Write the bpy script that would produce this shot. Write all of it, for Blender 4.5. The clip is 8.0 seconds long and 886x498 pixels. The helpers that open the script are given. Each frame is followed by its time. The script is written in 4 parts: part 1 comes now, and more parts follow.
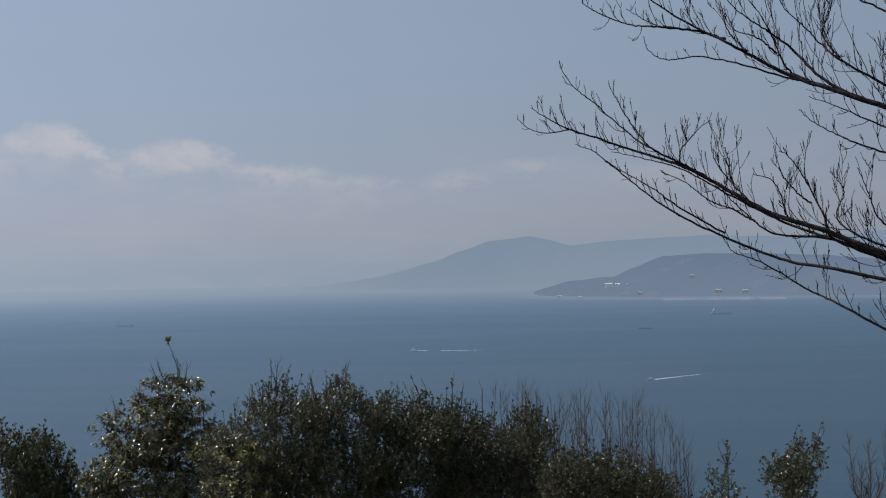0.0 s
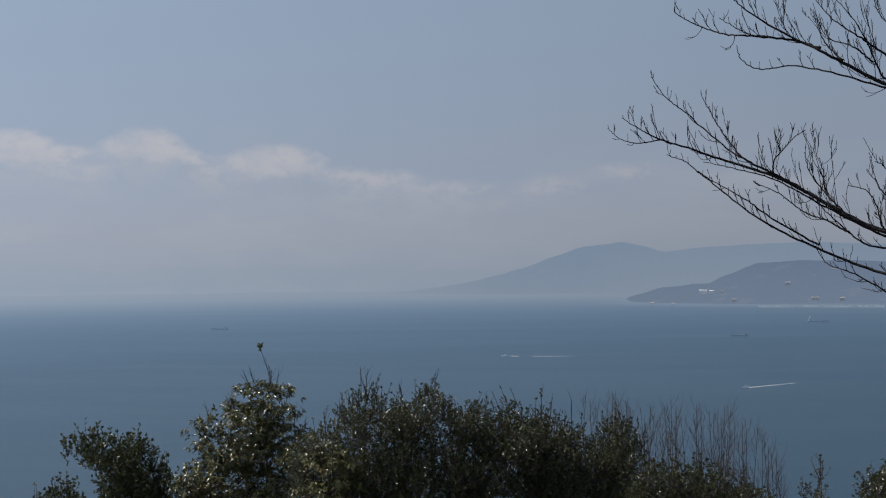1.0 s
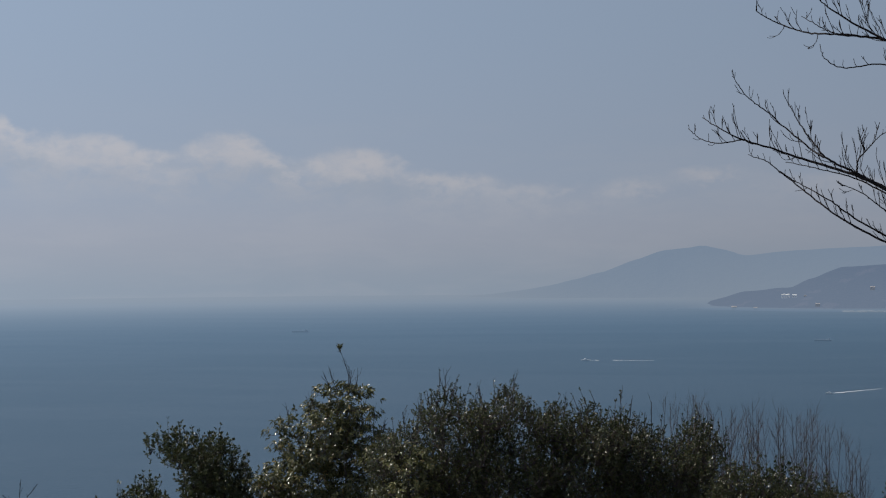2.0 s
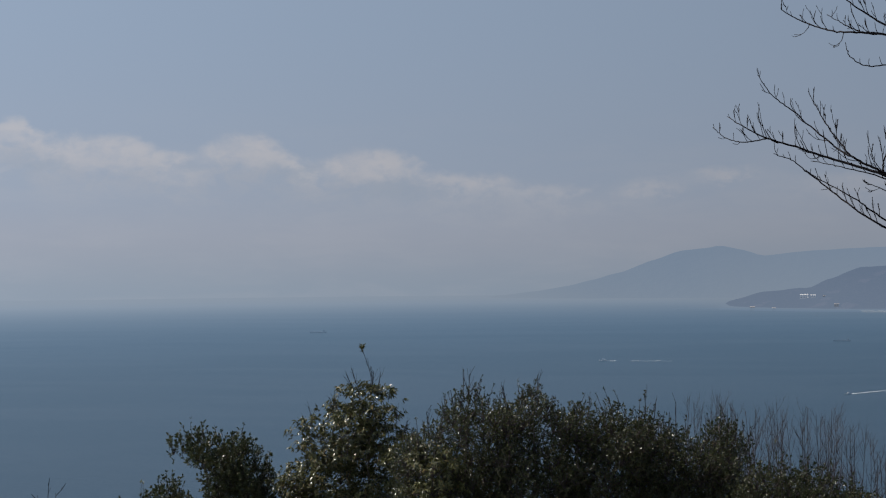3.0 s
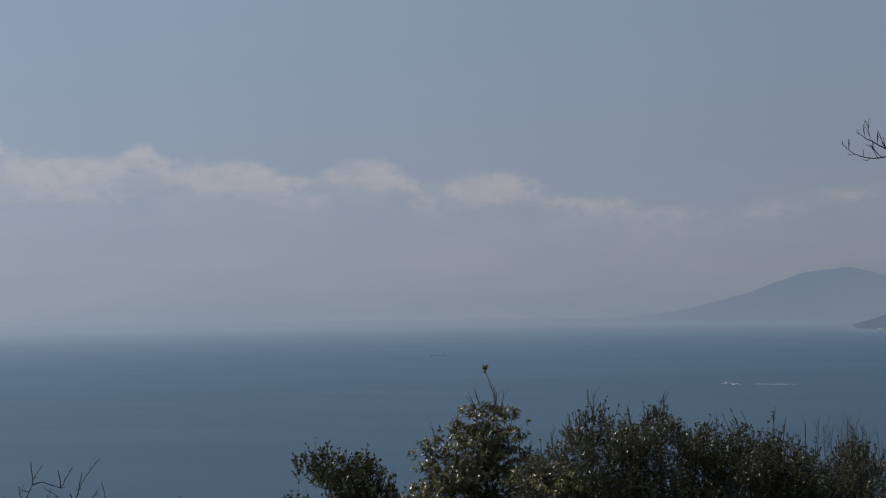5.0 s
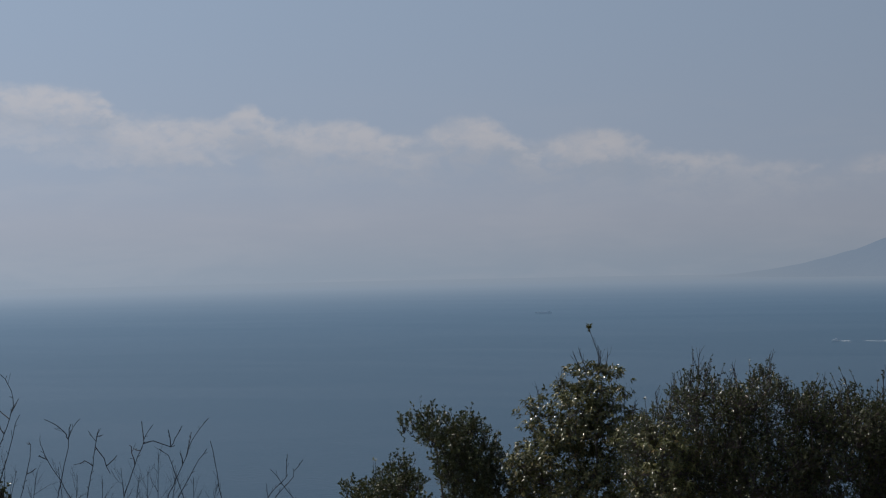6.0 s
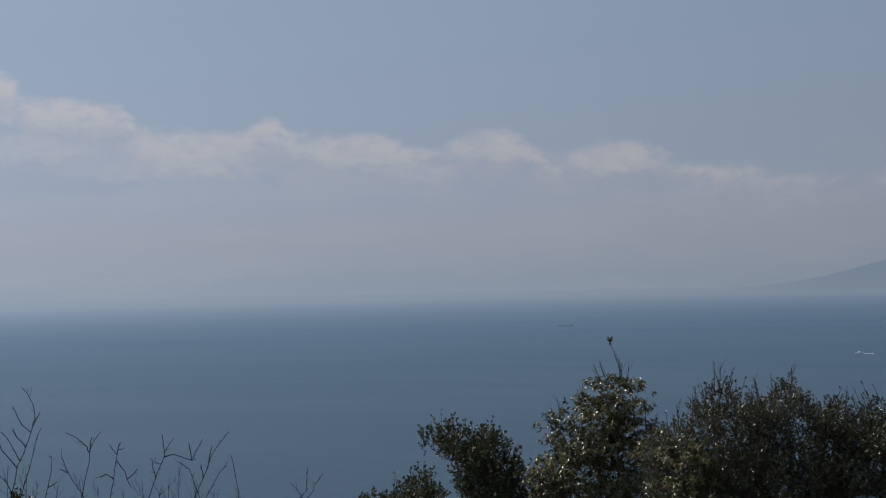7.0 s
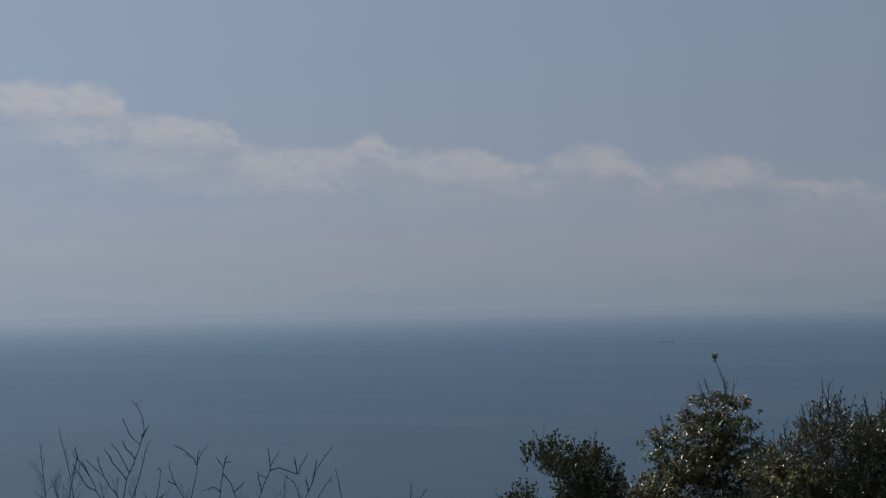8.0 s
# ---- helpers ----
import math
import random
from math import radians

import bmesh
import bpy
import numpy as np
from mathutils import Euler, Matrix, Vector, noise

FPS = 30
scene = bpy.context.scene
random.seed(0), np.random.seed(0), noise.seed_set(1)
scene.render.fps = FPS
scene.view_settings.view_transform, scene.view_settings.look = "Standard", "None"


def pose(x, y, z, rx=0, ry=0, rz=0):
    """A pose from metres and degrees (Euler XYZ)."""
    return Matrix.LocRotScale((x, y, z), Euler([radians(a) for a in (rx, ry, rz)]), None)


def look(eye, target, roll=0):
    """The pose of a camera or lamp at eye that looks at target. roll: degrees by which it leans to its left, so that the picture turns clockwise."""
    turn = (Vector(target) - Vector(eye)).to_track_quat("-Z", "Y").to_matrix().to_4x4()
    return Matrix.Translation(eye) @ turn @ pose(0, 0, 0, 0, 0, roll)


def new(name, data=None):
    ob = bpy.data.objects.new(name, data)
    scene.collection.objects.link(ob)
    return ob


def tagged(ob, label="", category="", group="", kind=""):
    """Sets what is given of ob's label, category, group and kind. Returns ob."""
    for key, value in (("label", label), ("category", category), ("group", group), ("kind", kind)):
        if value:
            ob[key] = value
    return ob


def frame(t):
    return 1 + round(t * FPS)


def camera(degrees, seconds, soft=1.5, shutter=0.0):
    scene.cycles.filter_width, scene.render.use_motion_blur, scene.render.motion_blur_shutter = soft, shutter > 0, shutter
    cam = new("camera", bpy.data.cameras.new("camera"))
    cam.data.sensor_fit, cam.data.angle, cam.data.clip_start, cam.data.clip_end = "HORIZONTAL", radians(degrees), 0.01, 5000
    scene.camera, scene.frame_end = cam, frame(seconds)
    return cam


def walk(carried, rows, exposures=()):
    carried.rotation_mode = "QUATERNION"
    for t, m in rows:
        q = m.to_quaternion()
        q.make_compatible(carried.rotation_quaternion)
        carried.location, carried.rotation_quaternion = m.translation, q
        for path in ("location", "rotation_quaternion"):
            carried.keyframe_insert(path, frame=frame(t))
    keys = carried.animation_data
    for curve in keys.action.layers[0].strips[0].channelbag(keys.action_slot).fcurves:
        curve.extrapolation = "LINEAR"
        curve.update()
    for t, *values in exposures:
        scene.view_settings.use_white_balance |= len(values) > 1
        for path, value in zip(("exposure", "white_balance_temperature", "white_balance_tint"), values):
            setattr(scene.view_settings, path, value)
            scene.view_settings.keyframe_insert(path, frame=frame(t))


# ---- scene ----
EYE = 120.0
cam = camera(33.56, 8.0, soft=1.15, shutter=0.0)
# seconds, sideways and upward drift in metres, turn to the left, tilt, roll in degrees
ROWS = [
    (0, 0.000, 0.000, 0.000, 0.074, -0.849),
    (0.5, 0.010, 0.018, 2.385, 0.199, -0.592),
    (1, 0.027, 0.045, 3.595, 0.321, -0.536),
    (1.5, 0.046, 0.029, 5.501, 0.446, -0.511),
    (3, -0.034, 0.011, 7.369, 0.510, -0.524),
    (3.5, -0.052, 0.001, 8.108, 0.700, -0.728),
    (4, -0.064, 0.006, 9.595, 0.985, -0.696),
    (5.3, -0.070, -0.017, 13.227, 1.519, -0.988),
    (5.5, -0.041, 0.000, 14.253, 1.168, -1.202),
    (5.8, -0.049, 0.002, 15.480, 0.205, -1.203),
    (6, -0.053, 0.003, 16.112, -0.120, -1.181),
    (6.1, -0.052, 0.005, 16.270, -0.210, -1.209),
    (6.5, -0.042, 0.013, 16.007, -0.158, -1.356),
    (7, -0.045, 0.011, 16.928, 0.383, -1.202),
    (7.5, -0.060, 0.007, 18.377, 0.980, -1.180),
    (7.8, -0.067, 0.010, 19.980, 1.030, -1.118),
    (8, -0.071, 0.014, 20.840, 1.053, -1.050),
]
walk(cam, [(t, pose(x, 0, EYE + z, 0, 0, yaw) @ pose(0, 0, 0, 90 + pitch) @ pose(0, 0, 0, 0, 0, roll))
           for t, x, z, yaw, pitch, roll in ROWS],
     [(0.0, 0.13), (0.5, 0.08), (1.5, -0.02), (3.0, -0.08), (4.0, -0.17), (5.5, -0.31), (6.0, -0.18), (6.5, -0.15), (7.0, -0.18), (8.0, -0.37)])


def polar(bearing, rise, reach):
    """A place by its bearing (degrees to the left of straight ahead), its rise over the eye's level and its level distance."""
    b = radians(bearing)
    return Vector((-math.sin(b) * reach, math.cos(b) * reach, EYE + math.tan(radians(rise)) * reach))


# ---- sun and sky ----
SUN_BEARING, SUN_HEIGHT = 76.0, 48.0
HAZE = (0.240, 0.291, 0.361)
HIGH_HAZE = (0.292, 0.317, 0.377)
sun = new("sun", bpy.data.lights.new("sun", "SUN"))
sun.data.energy, sun.data.angle, sun.data.color = 3.6, radians(0.6), (1.0, 0.94, 0.85)
sun.matrix_world = look(polar(SUN_BEARING, SUN_HEIGHT, 300), (0, 0, EYE))


class Nodes:
    """Short ways to put nodes together in one tree."""

    def __init__(self, tree):
        self.tree = tree
        tree.nodes.clear()

    def add(self, kind):
        return self.tree.nodes.new(kind)

    def put(self, socket, value):
        if isinstance(value, bpy.types.NodeSocket):
            self.tree.links.new(value, socket)
        elif value is not None:
            socket.default_value = value

    def math(self, op, a, b=None, c=None, clamp=False):
        n = self.add("ShaderNodeMath")
        n.operation, n.use_clamp = op, clamp
        for s, v in zip(n.inputs, (a, b, c)):
            self.put(s, v)
        return n.outputs[0]

    def span(self, v, a, b, c=0.0, d=1.0, smooth=True):
        n = self.add("ShaderNodeMapRange")
        n.interpolation_type = "SMOOTHSTEP" if smooth else "LINEAR"
        for s, w in zip(n.inputs, (v, a, b, c, d)):
            self.put(s, w)
        return n.outputs[0]

    def mix(self, f, a, b, how="MIX"):
        n = self.add("ShaderNodeMix")
        n.data_type, n.blend_type = "RGBA", how
        self.put(n.inputs[0], f)
        self.put(n.inputs[6], (*a, 1) if isinstance(a, tuple) else a)
        self.put(n.inputs[7], (*b, 1) if isinstance(b, tuple) else b)
        return n.outputs[2]

    def noise(self, where, scale, detail=4.0, rough=0.5, warp=0.0):
        n = self.add("ShaderNodeTexNoise")
        self.put(n.inputs["Vector"], where)
        for key, v in (("Scale", scale), ("Detail", detail), ("Roughness", rough), ("Distortion", warp)):
            n.inputs[key].default_value = v
        return n.outputs[0]

    def xyz(self, x, y, z):
        n = self.add("ShaderNodeCombineXYZ")
        for s, v in zip(n.inputs, (x, y, z)):
            self.put(s, v)
        return n.outputs[0]

    def split(self, v):
        n = self.add("ShaderNodeSeparateXYZ")
        self.put(n.inputs[0], v)
        return n.outputs

    def curve(self, v, points):
        n = self.add("ShaderNodeFloatCurve")
        c = n.mapping.curves[0]
        c.points[0].location, c.points[1].location = points[0], points[-1]
        for p in points[1:-1]:
            c.points.new(*p)
        for p in c.points:
            p.handle_type = "AUTO_CLAMPED"
        n.mapping.update()
        self.put(n.inputs["Value"], v)
        return n.outputs[0]


# tops of the cloud bank: bearing, rise
CLOUD_TOPS = [(-40, 2.6), (-8, 3.1), (-3.4, 3.5), (-0.6, 3.1), (2.7, 2.75), (5.1, 3.2), (6.5, 3.4), (7.7, 3.5), (8.4, 4.0), (10.1, 4.3), (11.6, 4.15), (12.4, 3.9), (13.4, 4.4), (14.8, 4.85), (16.3, 4.6), (17.4, 4.2), (18.4, 4.5), (19.6, 4.8),
              (21.6, 4.75), (22.5, 4.75), (23.5, 5.5), (24.8, 4.95), (27.0, 5.0), (28.5, 5.25), (29.4, 6.1), (31.3, 6.3), (32.5, 6.35), (33.0, 6.85), (35.1, 7.5), (37.5, 7.5), (60, 8)]
# sunlit heads and grey hollows of the cloud bank: bearing, rise, half width, half height, strength
CLOUD_HEADS = [(35.4, 6.9, 2.86, 0.88, 0.72), (34.7, 5.65, 2.08, 0.54, 0.65), (30.6, 5.75, 2.08, 0.81, 0.65), (33.2, 4.5, 1.69, 0.68, 0.36), (27.0, 4.3, 2.21, 0.81, 0.58), (23.5, 5.05, 1.56, 0.68, 0.61), (19.6, 4.25, 2.34, 0.81, 0.54),
               (14.8, 4.4, 2.08, 0.68, 0.65), (10.0, 3.85, 2.21, 0.68, 0.72), (6.6, 3.2, 1.69, 0.41, 0.54), (3.4, 2.9, 1.95, 0.41, 0.29), (-0.6, 2.85, 1.17, 0.47, 0.4), (-3.4, 3.3, 1.17, 0.41, 0.54), (-8.5, 2.9, 2.86, 0.68, 0.32),
               (31.8, 4.4, 2.0, 0.5, 0.35), (25.4, 3.8, 1.6, 0.5, 0.4), (29.3, 3.6, 2.2, 0.4, 0.28), (21.4, 4.3, 1.0, 0.5, 0.5), (17.6, 3.4, 1.5, 0.4, 0.25)]
CLOUD_HOLLOWS = [(36.6, 6.2, 0.9, 0.35, 0.5), (28.9, 4.95, 0.7, 0.3, 0.6), (22.5, 3.8, 1.2, 0.4, 0.7), (12.9, 3.5, 0.9, 0.4, 0.6), (9.0, 2.8, 2.2, 0.45, 0.6), (17.2, 3.7, 0.8, 0.4, 0.4), (31.6, 5.0, 0.8, 0.3, 0.4)]
world = bpy.data.worlds.new("world")
scene.world = world
world.use_nodes = True
w = Nodes(world.node_tree)
way = w.add("ShaderNodeTexCoord").outputs["Generated"]
dx, dy, dz = w.split(way)
bearing = w.math("DEGREES", w.math("ARCTAN2", w.math("MULTIPLY", dx, -1.0), dy))
rise = w.math("DEGREES", w.math("ARCSINE", dz))
sky = w.add("ShaderNodeTexSky")
sky.sky_type, sky.sun_disc = "NISHITA", False
sky.sun_elevation, sky.sun_rotation = radians(SUN_HEIGHT), radians(-SUN_BEARING)
sky.altitude, sky.air_density, sky.dust_density = 120, 1.0, 3.0
dome = w.mix(1.0, sky.outputs[0], (0.075, 0.075, 0.075), "MULTIPLY")
low = w.mix(w.span(rise, -1.0, 11.0), w.mix(w.span(rise, -1.5, 1.6), HAZE, HIGH_HAZE), (0.246, 0.325, 0.448))
low = w.mix(w.span(rise, 0.5, 3.5), low, w.mix(0.5, low, (0.262, 0.325, 0.42)))
full = w.mix(w.span(rise, 12.0, 45.0), low, dome)
where = w.xyz(w.math("MULTIPLY", bearing, 0.62), rise, 3.7)
puff = w.noise(where, 1.0, 3.0, 0.5, 0.2)
fine = w.noise(where, 3.0, 5.0, 0.55, 0.1)
veil = w.noise(w.xyz(w.math("MULTIPLY", bearing, 0.25), rise, 9.1), 0.9, 4.0, 0.55, 0.3)
# the heads are ragged: their places are shifted by noise
ragged = w.xyz(w.math("MULTIPLY_ADD", w.math("ADD", puff, w.math("MULTIPLY", fine, 0.7)), 2.6, w.math("SUBTRACT", bearing, 2.2)),
               w.math("MULTIPLY_ADD", w.math("ADD", w.noise(where, 1.9, 4.0, 0.6), w.math("MULTIPLY", fine, 0.6)), 1.15, w.math("SUBTRACT", rise, 0.92)), 0.0)


def lumps(spots, soft):
    """How far each point of the sky lies within the nearest of the lumps, 0 to 1."""
    most = 0.0
    for b, r, wide, high, strength in spots:
        off, size, reach = w.add("ShaderNodeVectorMath"), w.add("ShaderNodeVectorMath"), w.add("ShaderNodeVectorMath")
        off.operation, size.operation, reach.operation = "SUBTRACT", "MULTIPLY", "LENGTH"
        w.put(off.inputs[0], ragged)
        off.inputs[1].default_value = (b, r, 0)
        w.put(size.inputs[0], off.outputs[0])
        size.inputs[1].default_value = (1 / wide, 1 / high, 0)
        w.put(reach.inputs[0], size.outputs[0])
        most = w.math("MAXIMUM", most, w.span(reach.outputs["Value"], soft, 1.35, strength, 0.0))
    return most


top = w.curve(w.math("DIVIDE", w.math("ADD", bearing, 40.0), 100.0), [((b + 40) / 100, r / 10) for b, r in CLOUD_TOPS])
over = w.math("SUBTRACT", w.math("MULTIPLY_ADD", top, 10.0, 0.1), rise)
over = w.math("ADD", over, w.math("MULTIPLY", w.math("SUBTRACT", puff, 0.5), 0.7))
over = w.math("ADD", over, w.math("MULTIPLY", w.math("SUBTRACT", fine, 0.5), 0.55))
cover = w.math("MULTIPLY", w.span(over, -0.2, 0.5), w.span(over, 0.7, 3.4, 1.0, 0.0))
cover = w.math("MULTIPLY", cover, w.span(bearing, -3.0, 12.0, 0.15, 0.95))
cover = w.math("MULTIPLY", cover, w.span(w.noise(where, 1.5, 4.0, 0.6, 0.3), 0.36, 0.62, 0.25, 1.0))
full = w.mix(cover, full, w.mix(w.span(over, 0.0, 1.6), (0.390, 0.402, 0.444), (0.308, 0.340, 0.403)))
full = w.mix(w.math("MULTIPLY", lumps(CLOUD_HOLLOWS, 0.1), 0.9), full, (0.272, 0.318, 0.392))
lit = w.math("MULTIPLY", lumps(CLOUD_HEADS, 0.15), w.span(over, -0.25, 0.3))
full = w.mix(w.math("MULTIPLY", lit, w.span(fine, 0.25, 0.6, 0.55, 1.0)), full, (0.410, 0.412, 0.446))
full = w.mix(w.math("MULTIPLY", w.span(veil, 0.4, 0.7), w.span(rise, 7.0, 2.0, 0.0, 0.16)), full, (0.36, 0.375, 0.42))
# the sky is brighter toward the sun
gain = w.math("POWER", 2.0, w.math("MULTIPLY", w.span(bearing, -30.0, 60.0, -30.0, 60.0, False), 0.0122))
full = w.mix(1.0, full, w.xyz(gain, gain, gain), "MULTIPLY")
out = w.add("ShaderNodeBackground")
w.put(out.inputs["Color"], full)
w.put(w.add("ShaderNodeOutputWorld").inputs["Surface"], out.outputs[0])


# ---- materials ----
def surface(name, build):
    m = bpy.data.materials.new(name)
    m.use_nodes = True
    n = Nodes(m.node_tree)
    b = n.add("ShaderNodeBsdfPrincipled")
    end = n.add("ShaderNodeOutputMaterial")
    shader = build(n, b)
    n.put(end.inputs["Surface"], shader if shader else b.outputs[0])
    return m


def bumped(n, b, height, strength, distance):
    bump = n.add("ShaderNodeBump")
    bump.inputs["Strength"].default_value, bump.inputs["Distance"].default_value = strength, distance
    n.put(bump.inputs["Height"], height)
    n.put(b.inputs["Normal"], bump.outputs[0])


def place(n):
    return n.add("ShaderNodeTexCoord").outputs["Object"]


def leaf_look(dark, light, old, gloss):
    def build(n, b):
        chance = n.add("ShaderNodeNewGeometry").outputs["Random Per Island"]
        c = n.mix(n.span(chance, 0.0, 0.85), dark, light)
        c = n.mix(n.span(chance, 0.88, 0.93), c, old)
        c = n.mix(n.span(n.noise(place(n), 1.7), 0.35, 0.7, 0.0, 0.5), c, tuple(0.55 * v for v in dark))
        n.put(b.inputs["Base Color"], c)
        b.inputs["Roughness"].default_value = gloss
        b.inputs["Specular IOR Level"].default_value = 0.5
        bumped(n, b, n.noise(place(n), 60.0), 0.25, 0.004)
        glow = n.add("ShaderNodeBsdfTranslucent")
        n.put(glow.inputs["Color"], n.mix(0.5, c, (0.075, 0.085, 0.025)))
        both = n.add("ShaderNodeMixShader")
        both.inputs[0].default_value = 0.17
        n.put(both.inputs[1], b.outputs[0])
        n.put(both.inputs[2], glow.outputs[0])
        return both.outputs[0]
    return build


def bark_look(dark, light, scale):
    def build(n, b):
        p = place(n)
        c = n.mix(n.span(n.noise(p, scale, 5.0, 0.65), 0.35, 0.68), dark, light)
        c = n.mix(n.span(n.noise(p, scale * 0.16), 0.55, 0.72, 0.0, 0.5), c, tuple(1.5 * v for v in light))
        n.put(b.inputs["Base Color"], c)
        b.inputs["Roughness"].default_value = 0.85
        b.inputs["Specular IOR Level"].default_value = 0.2
        bumped(n, b, n.noise(p, scale * 2.0, 6.0), 0.5, 0.006)
    return build


LEAF_LONG = surface("long leaf", leaf_look((0.058, 0.064, 0.026), (0.155, 0.155, 0.062), (0.20, 0.15, 0.06), 0.24))
LEAF_SMALL = surface("small leaf", leaf_look((0.034, 0.042, 0.020), (0.088, 0.098, 0.045), (0.12, 0.09, 0.048), 0.26))
LEAF_FRESH = surface("fresh leaf", leaf_look((0.034, 0.046, 0.017), (0.082, 0.096, 0.033), (0.12, 0.10, 0.04), 0.34))
BARK = surface("bark", bark_look((0.022, 0.016, 0.016), (0.060, 0.047, 0.044), 22.0))
BARK_DARK = surface("dark sapling bark", bark_look((0.010, 0.008, 0.009), (0.030, 0.024, 0.025), 30.0))
BARK_RED = surface("reddish bark", bark_look((0.045, 0.032, 0.030), (0.10, 0.074, 0.068), 30.0))
BARK_GREY = surface("grey bark", bark_look((0.07, 0.06, 0.052), (0.17, 0.155, 0.135), 18.0))


def sea_look(n, b):
    p = place(n)
    long = n.noise(n.xyz(n.math("MULTIPLY", n.split(p)[0], 0.35), n.split(p)[1], 0.0), 0.004, 5.0, 0.6, 0.4)
    n.put(b.inputs["Base Color"], n.mix(n.span(long, 0.35, 0.65), (0.004, 0.026, 0.048), (0.0055, 0.030, 0.054)))
    n.put(b.inputs["Roughness"], n.span(long, 0.35, 0.65, 0.30, 0.34))
    b.inputs["IOR"].default_value = 1.33
    b.inputs["Specular IOR Level"].default_value = 0.41
    chop = n.noise(n.xyz(n.math("MULTIPLY", n.split(p)[0], 0.5), n.split(p)[1], 0.0), 0.35, 5.0, 0.6)
    bumped(n, b, chop, 0.35, 1.0)


def mist_glow_look(n, b):
    """Thin glowing sheet added as sea haze, thicker and paler toward the horizon."""
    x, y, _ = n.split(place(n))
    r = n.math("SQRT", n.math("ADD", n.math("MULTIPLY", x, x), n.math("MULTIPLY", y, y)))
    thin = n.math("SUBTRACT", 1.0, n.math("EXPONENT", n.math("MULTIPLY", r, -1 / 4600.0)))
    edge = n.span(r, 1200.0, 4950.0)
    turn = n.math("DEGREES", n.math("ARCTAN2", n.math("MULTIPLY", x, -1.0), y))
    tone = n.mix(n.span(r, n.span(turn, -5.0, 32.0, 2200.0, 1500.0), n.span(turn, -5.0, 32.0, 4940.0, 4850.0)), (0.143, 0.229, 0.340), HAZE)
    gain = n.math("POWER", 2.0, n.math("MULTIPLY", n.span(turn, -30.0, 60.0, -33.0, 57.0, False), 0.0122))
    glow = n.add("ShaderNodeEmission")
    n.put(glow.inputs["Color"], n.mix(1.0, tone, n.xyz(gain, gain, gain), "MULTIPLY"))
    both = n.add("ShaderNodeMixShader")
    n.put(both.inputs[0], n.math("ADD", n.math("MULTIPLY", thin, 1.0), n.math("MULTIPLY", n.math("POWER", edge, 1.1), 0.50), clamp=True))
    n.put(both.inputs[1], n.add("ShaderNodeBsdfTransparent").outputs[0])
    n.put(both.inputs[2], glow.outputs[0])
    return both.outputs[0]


def haze_glow_look(n, b):
    """Added glowing haze sheet before the headland, thinner with height and toward its point."""
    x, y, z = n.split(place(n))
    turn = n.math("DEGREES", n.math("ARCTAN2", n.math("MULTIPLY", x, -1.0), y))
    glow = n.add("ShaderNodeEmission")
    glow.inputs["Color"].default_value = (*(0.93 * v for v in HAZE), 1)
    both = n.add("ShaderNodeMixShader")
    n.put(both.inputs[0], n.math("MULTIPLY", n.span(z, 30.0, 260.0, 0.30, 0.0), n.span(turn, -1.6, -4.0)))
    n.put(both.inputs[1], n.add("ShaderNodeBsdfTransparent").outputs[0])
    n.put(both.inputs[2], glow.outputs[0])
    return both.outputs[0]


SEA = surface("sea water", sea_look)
HAZE_GLOW = surface("glowing haze sheet before the headland", haze_glow_look)
MIST_GLOW = surface("glowing mist sheet over the sea", mist_glow_look)


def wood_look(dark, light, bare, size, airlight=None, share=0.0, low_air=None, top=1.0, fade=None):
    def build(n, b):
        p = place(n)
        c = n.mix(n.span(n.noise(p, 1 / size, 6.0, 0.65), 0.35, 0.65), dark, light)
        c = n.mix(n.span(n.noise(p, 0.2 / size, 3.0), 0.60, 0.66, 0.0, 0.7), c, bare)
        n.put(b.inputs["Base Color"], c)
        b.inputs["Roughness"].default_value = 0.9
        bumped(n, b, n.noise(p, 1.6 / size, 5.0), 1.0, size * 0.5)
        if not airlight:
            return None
        # Distance haze painted as glow, paler low down and past the fade bearings.
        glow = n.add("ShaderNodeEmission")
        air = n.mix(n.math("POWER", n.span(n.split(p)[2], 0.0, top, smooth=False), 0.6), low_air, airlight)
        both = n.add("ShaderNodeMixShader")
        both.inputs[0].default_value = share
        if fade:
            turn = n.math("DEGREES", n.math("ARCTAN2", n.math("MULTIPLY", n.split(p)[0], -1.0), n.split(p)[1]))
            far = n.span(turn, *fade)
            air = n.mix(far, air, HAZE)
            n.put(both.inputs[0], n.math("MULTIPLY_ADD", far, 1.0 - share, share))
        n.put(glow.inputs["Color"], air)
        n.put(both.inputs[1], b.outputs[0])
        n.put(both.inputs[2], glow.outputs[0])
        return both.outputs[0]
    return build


# Both land materials are mostly painted haze glow, little of it woodland colour.
HAZED_WOODS = surface("sloping woods with painted haze", wood_look((0.035, 0.045, 0.030), (0.085, 0.080, 0.060), (0.28, 0.22, 0.21), 14.0, (0.104, 0.153, 0.246), 0.89, (0.122, 0.170, 0.260), 90.0))
HAZED_WOODS_FAR = surface("far sloping woods with painted haze", wood_look((0.04, 0.05, 0.04), (0.065, 0.07, 0.055), (0.09, 0.085, 0.07), 60.0, (0.188, 0.250, 0.343), 0.94, (0.222, 0.278, 0.356), 175.0, (0.5, 7.0)))
EARTH = surface("hill soil", wood_look((0.05, 0.045, 0.025), (0.11, 0.09, 0.05), (0.16, 0.13, 0.09), 0.5))


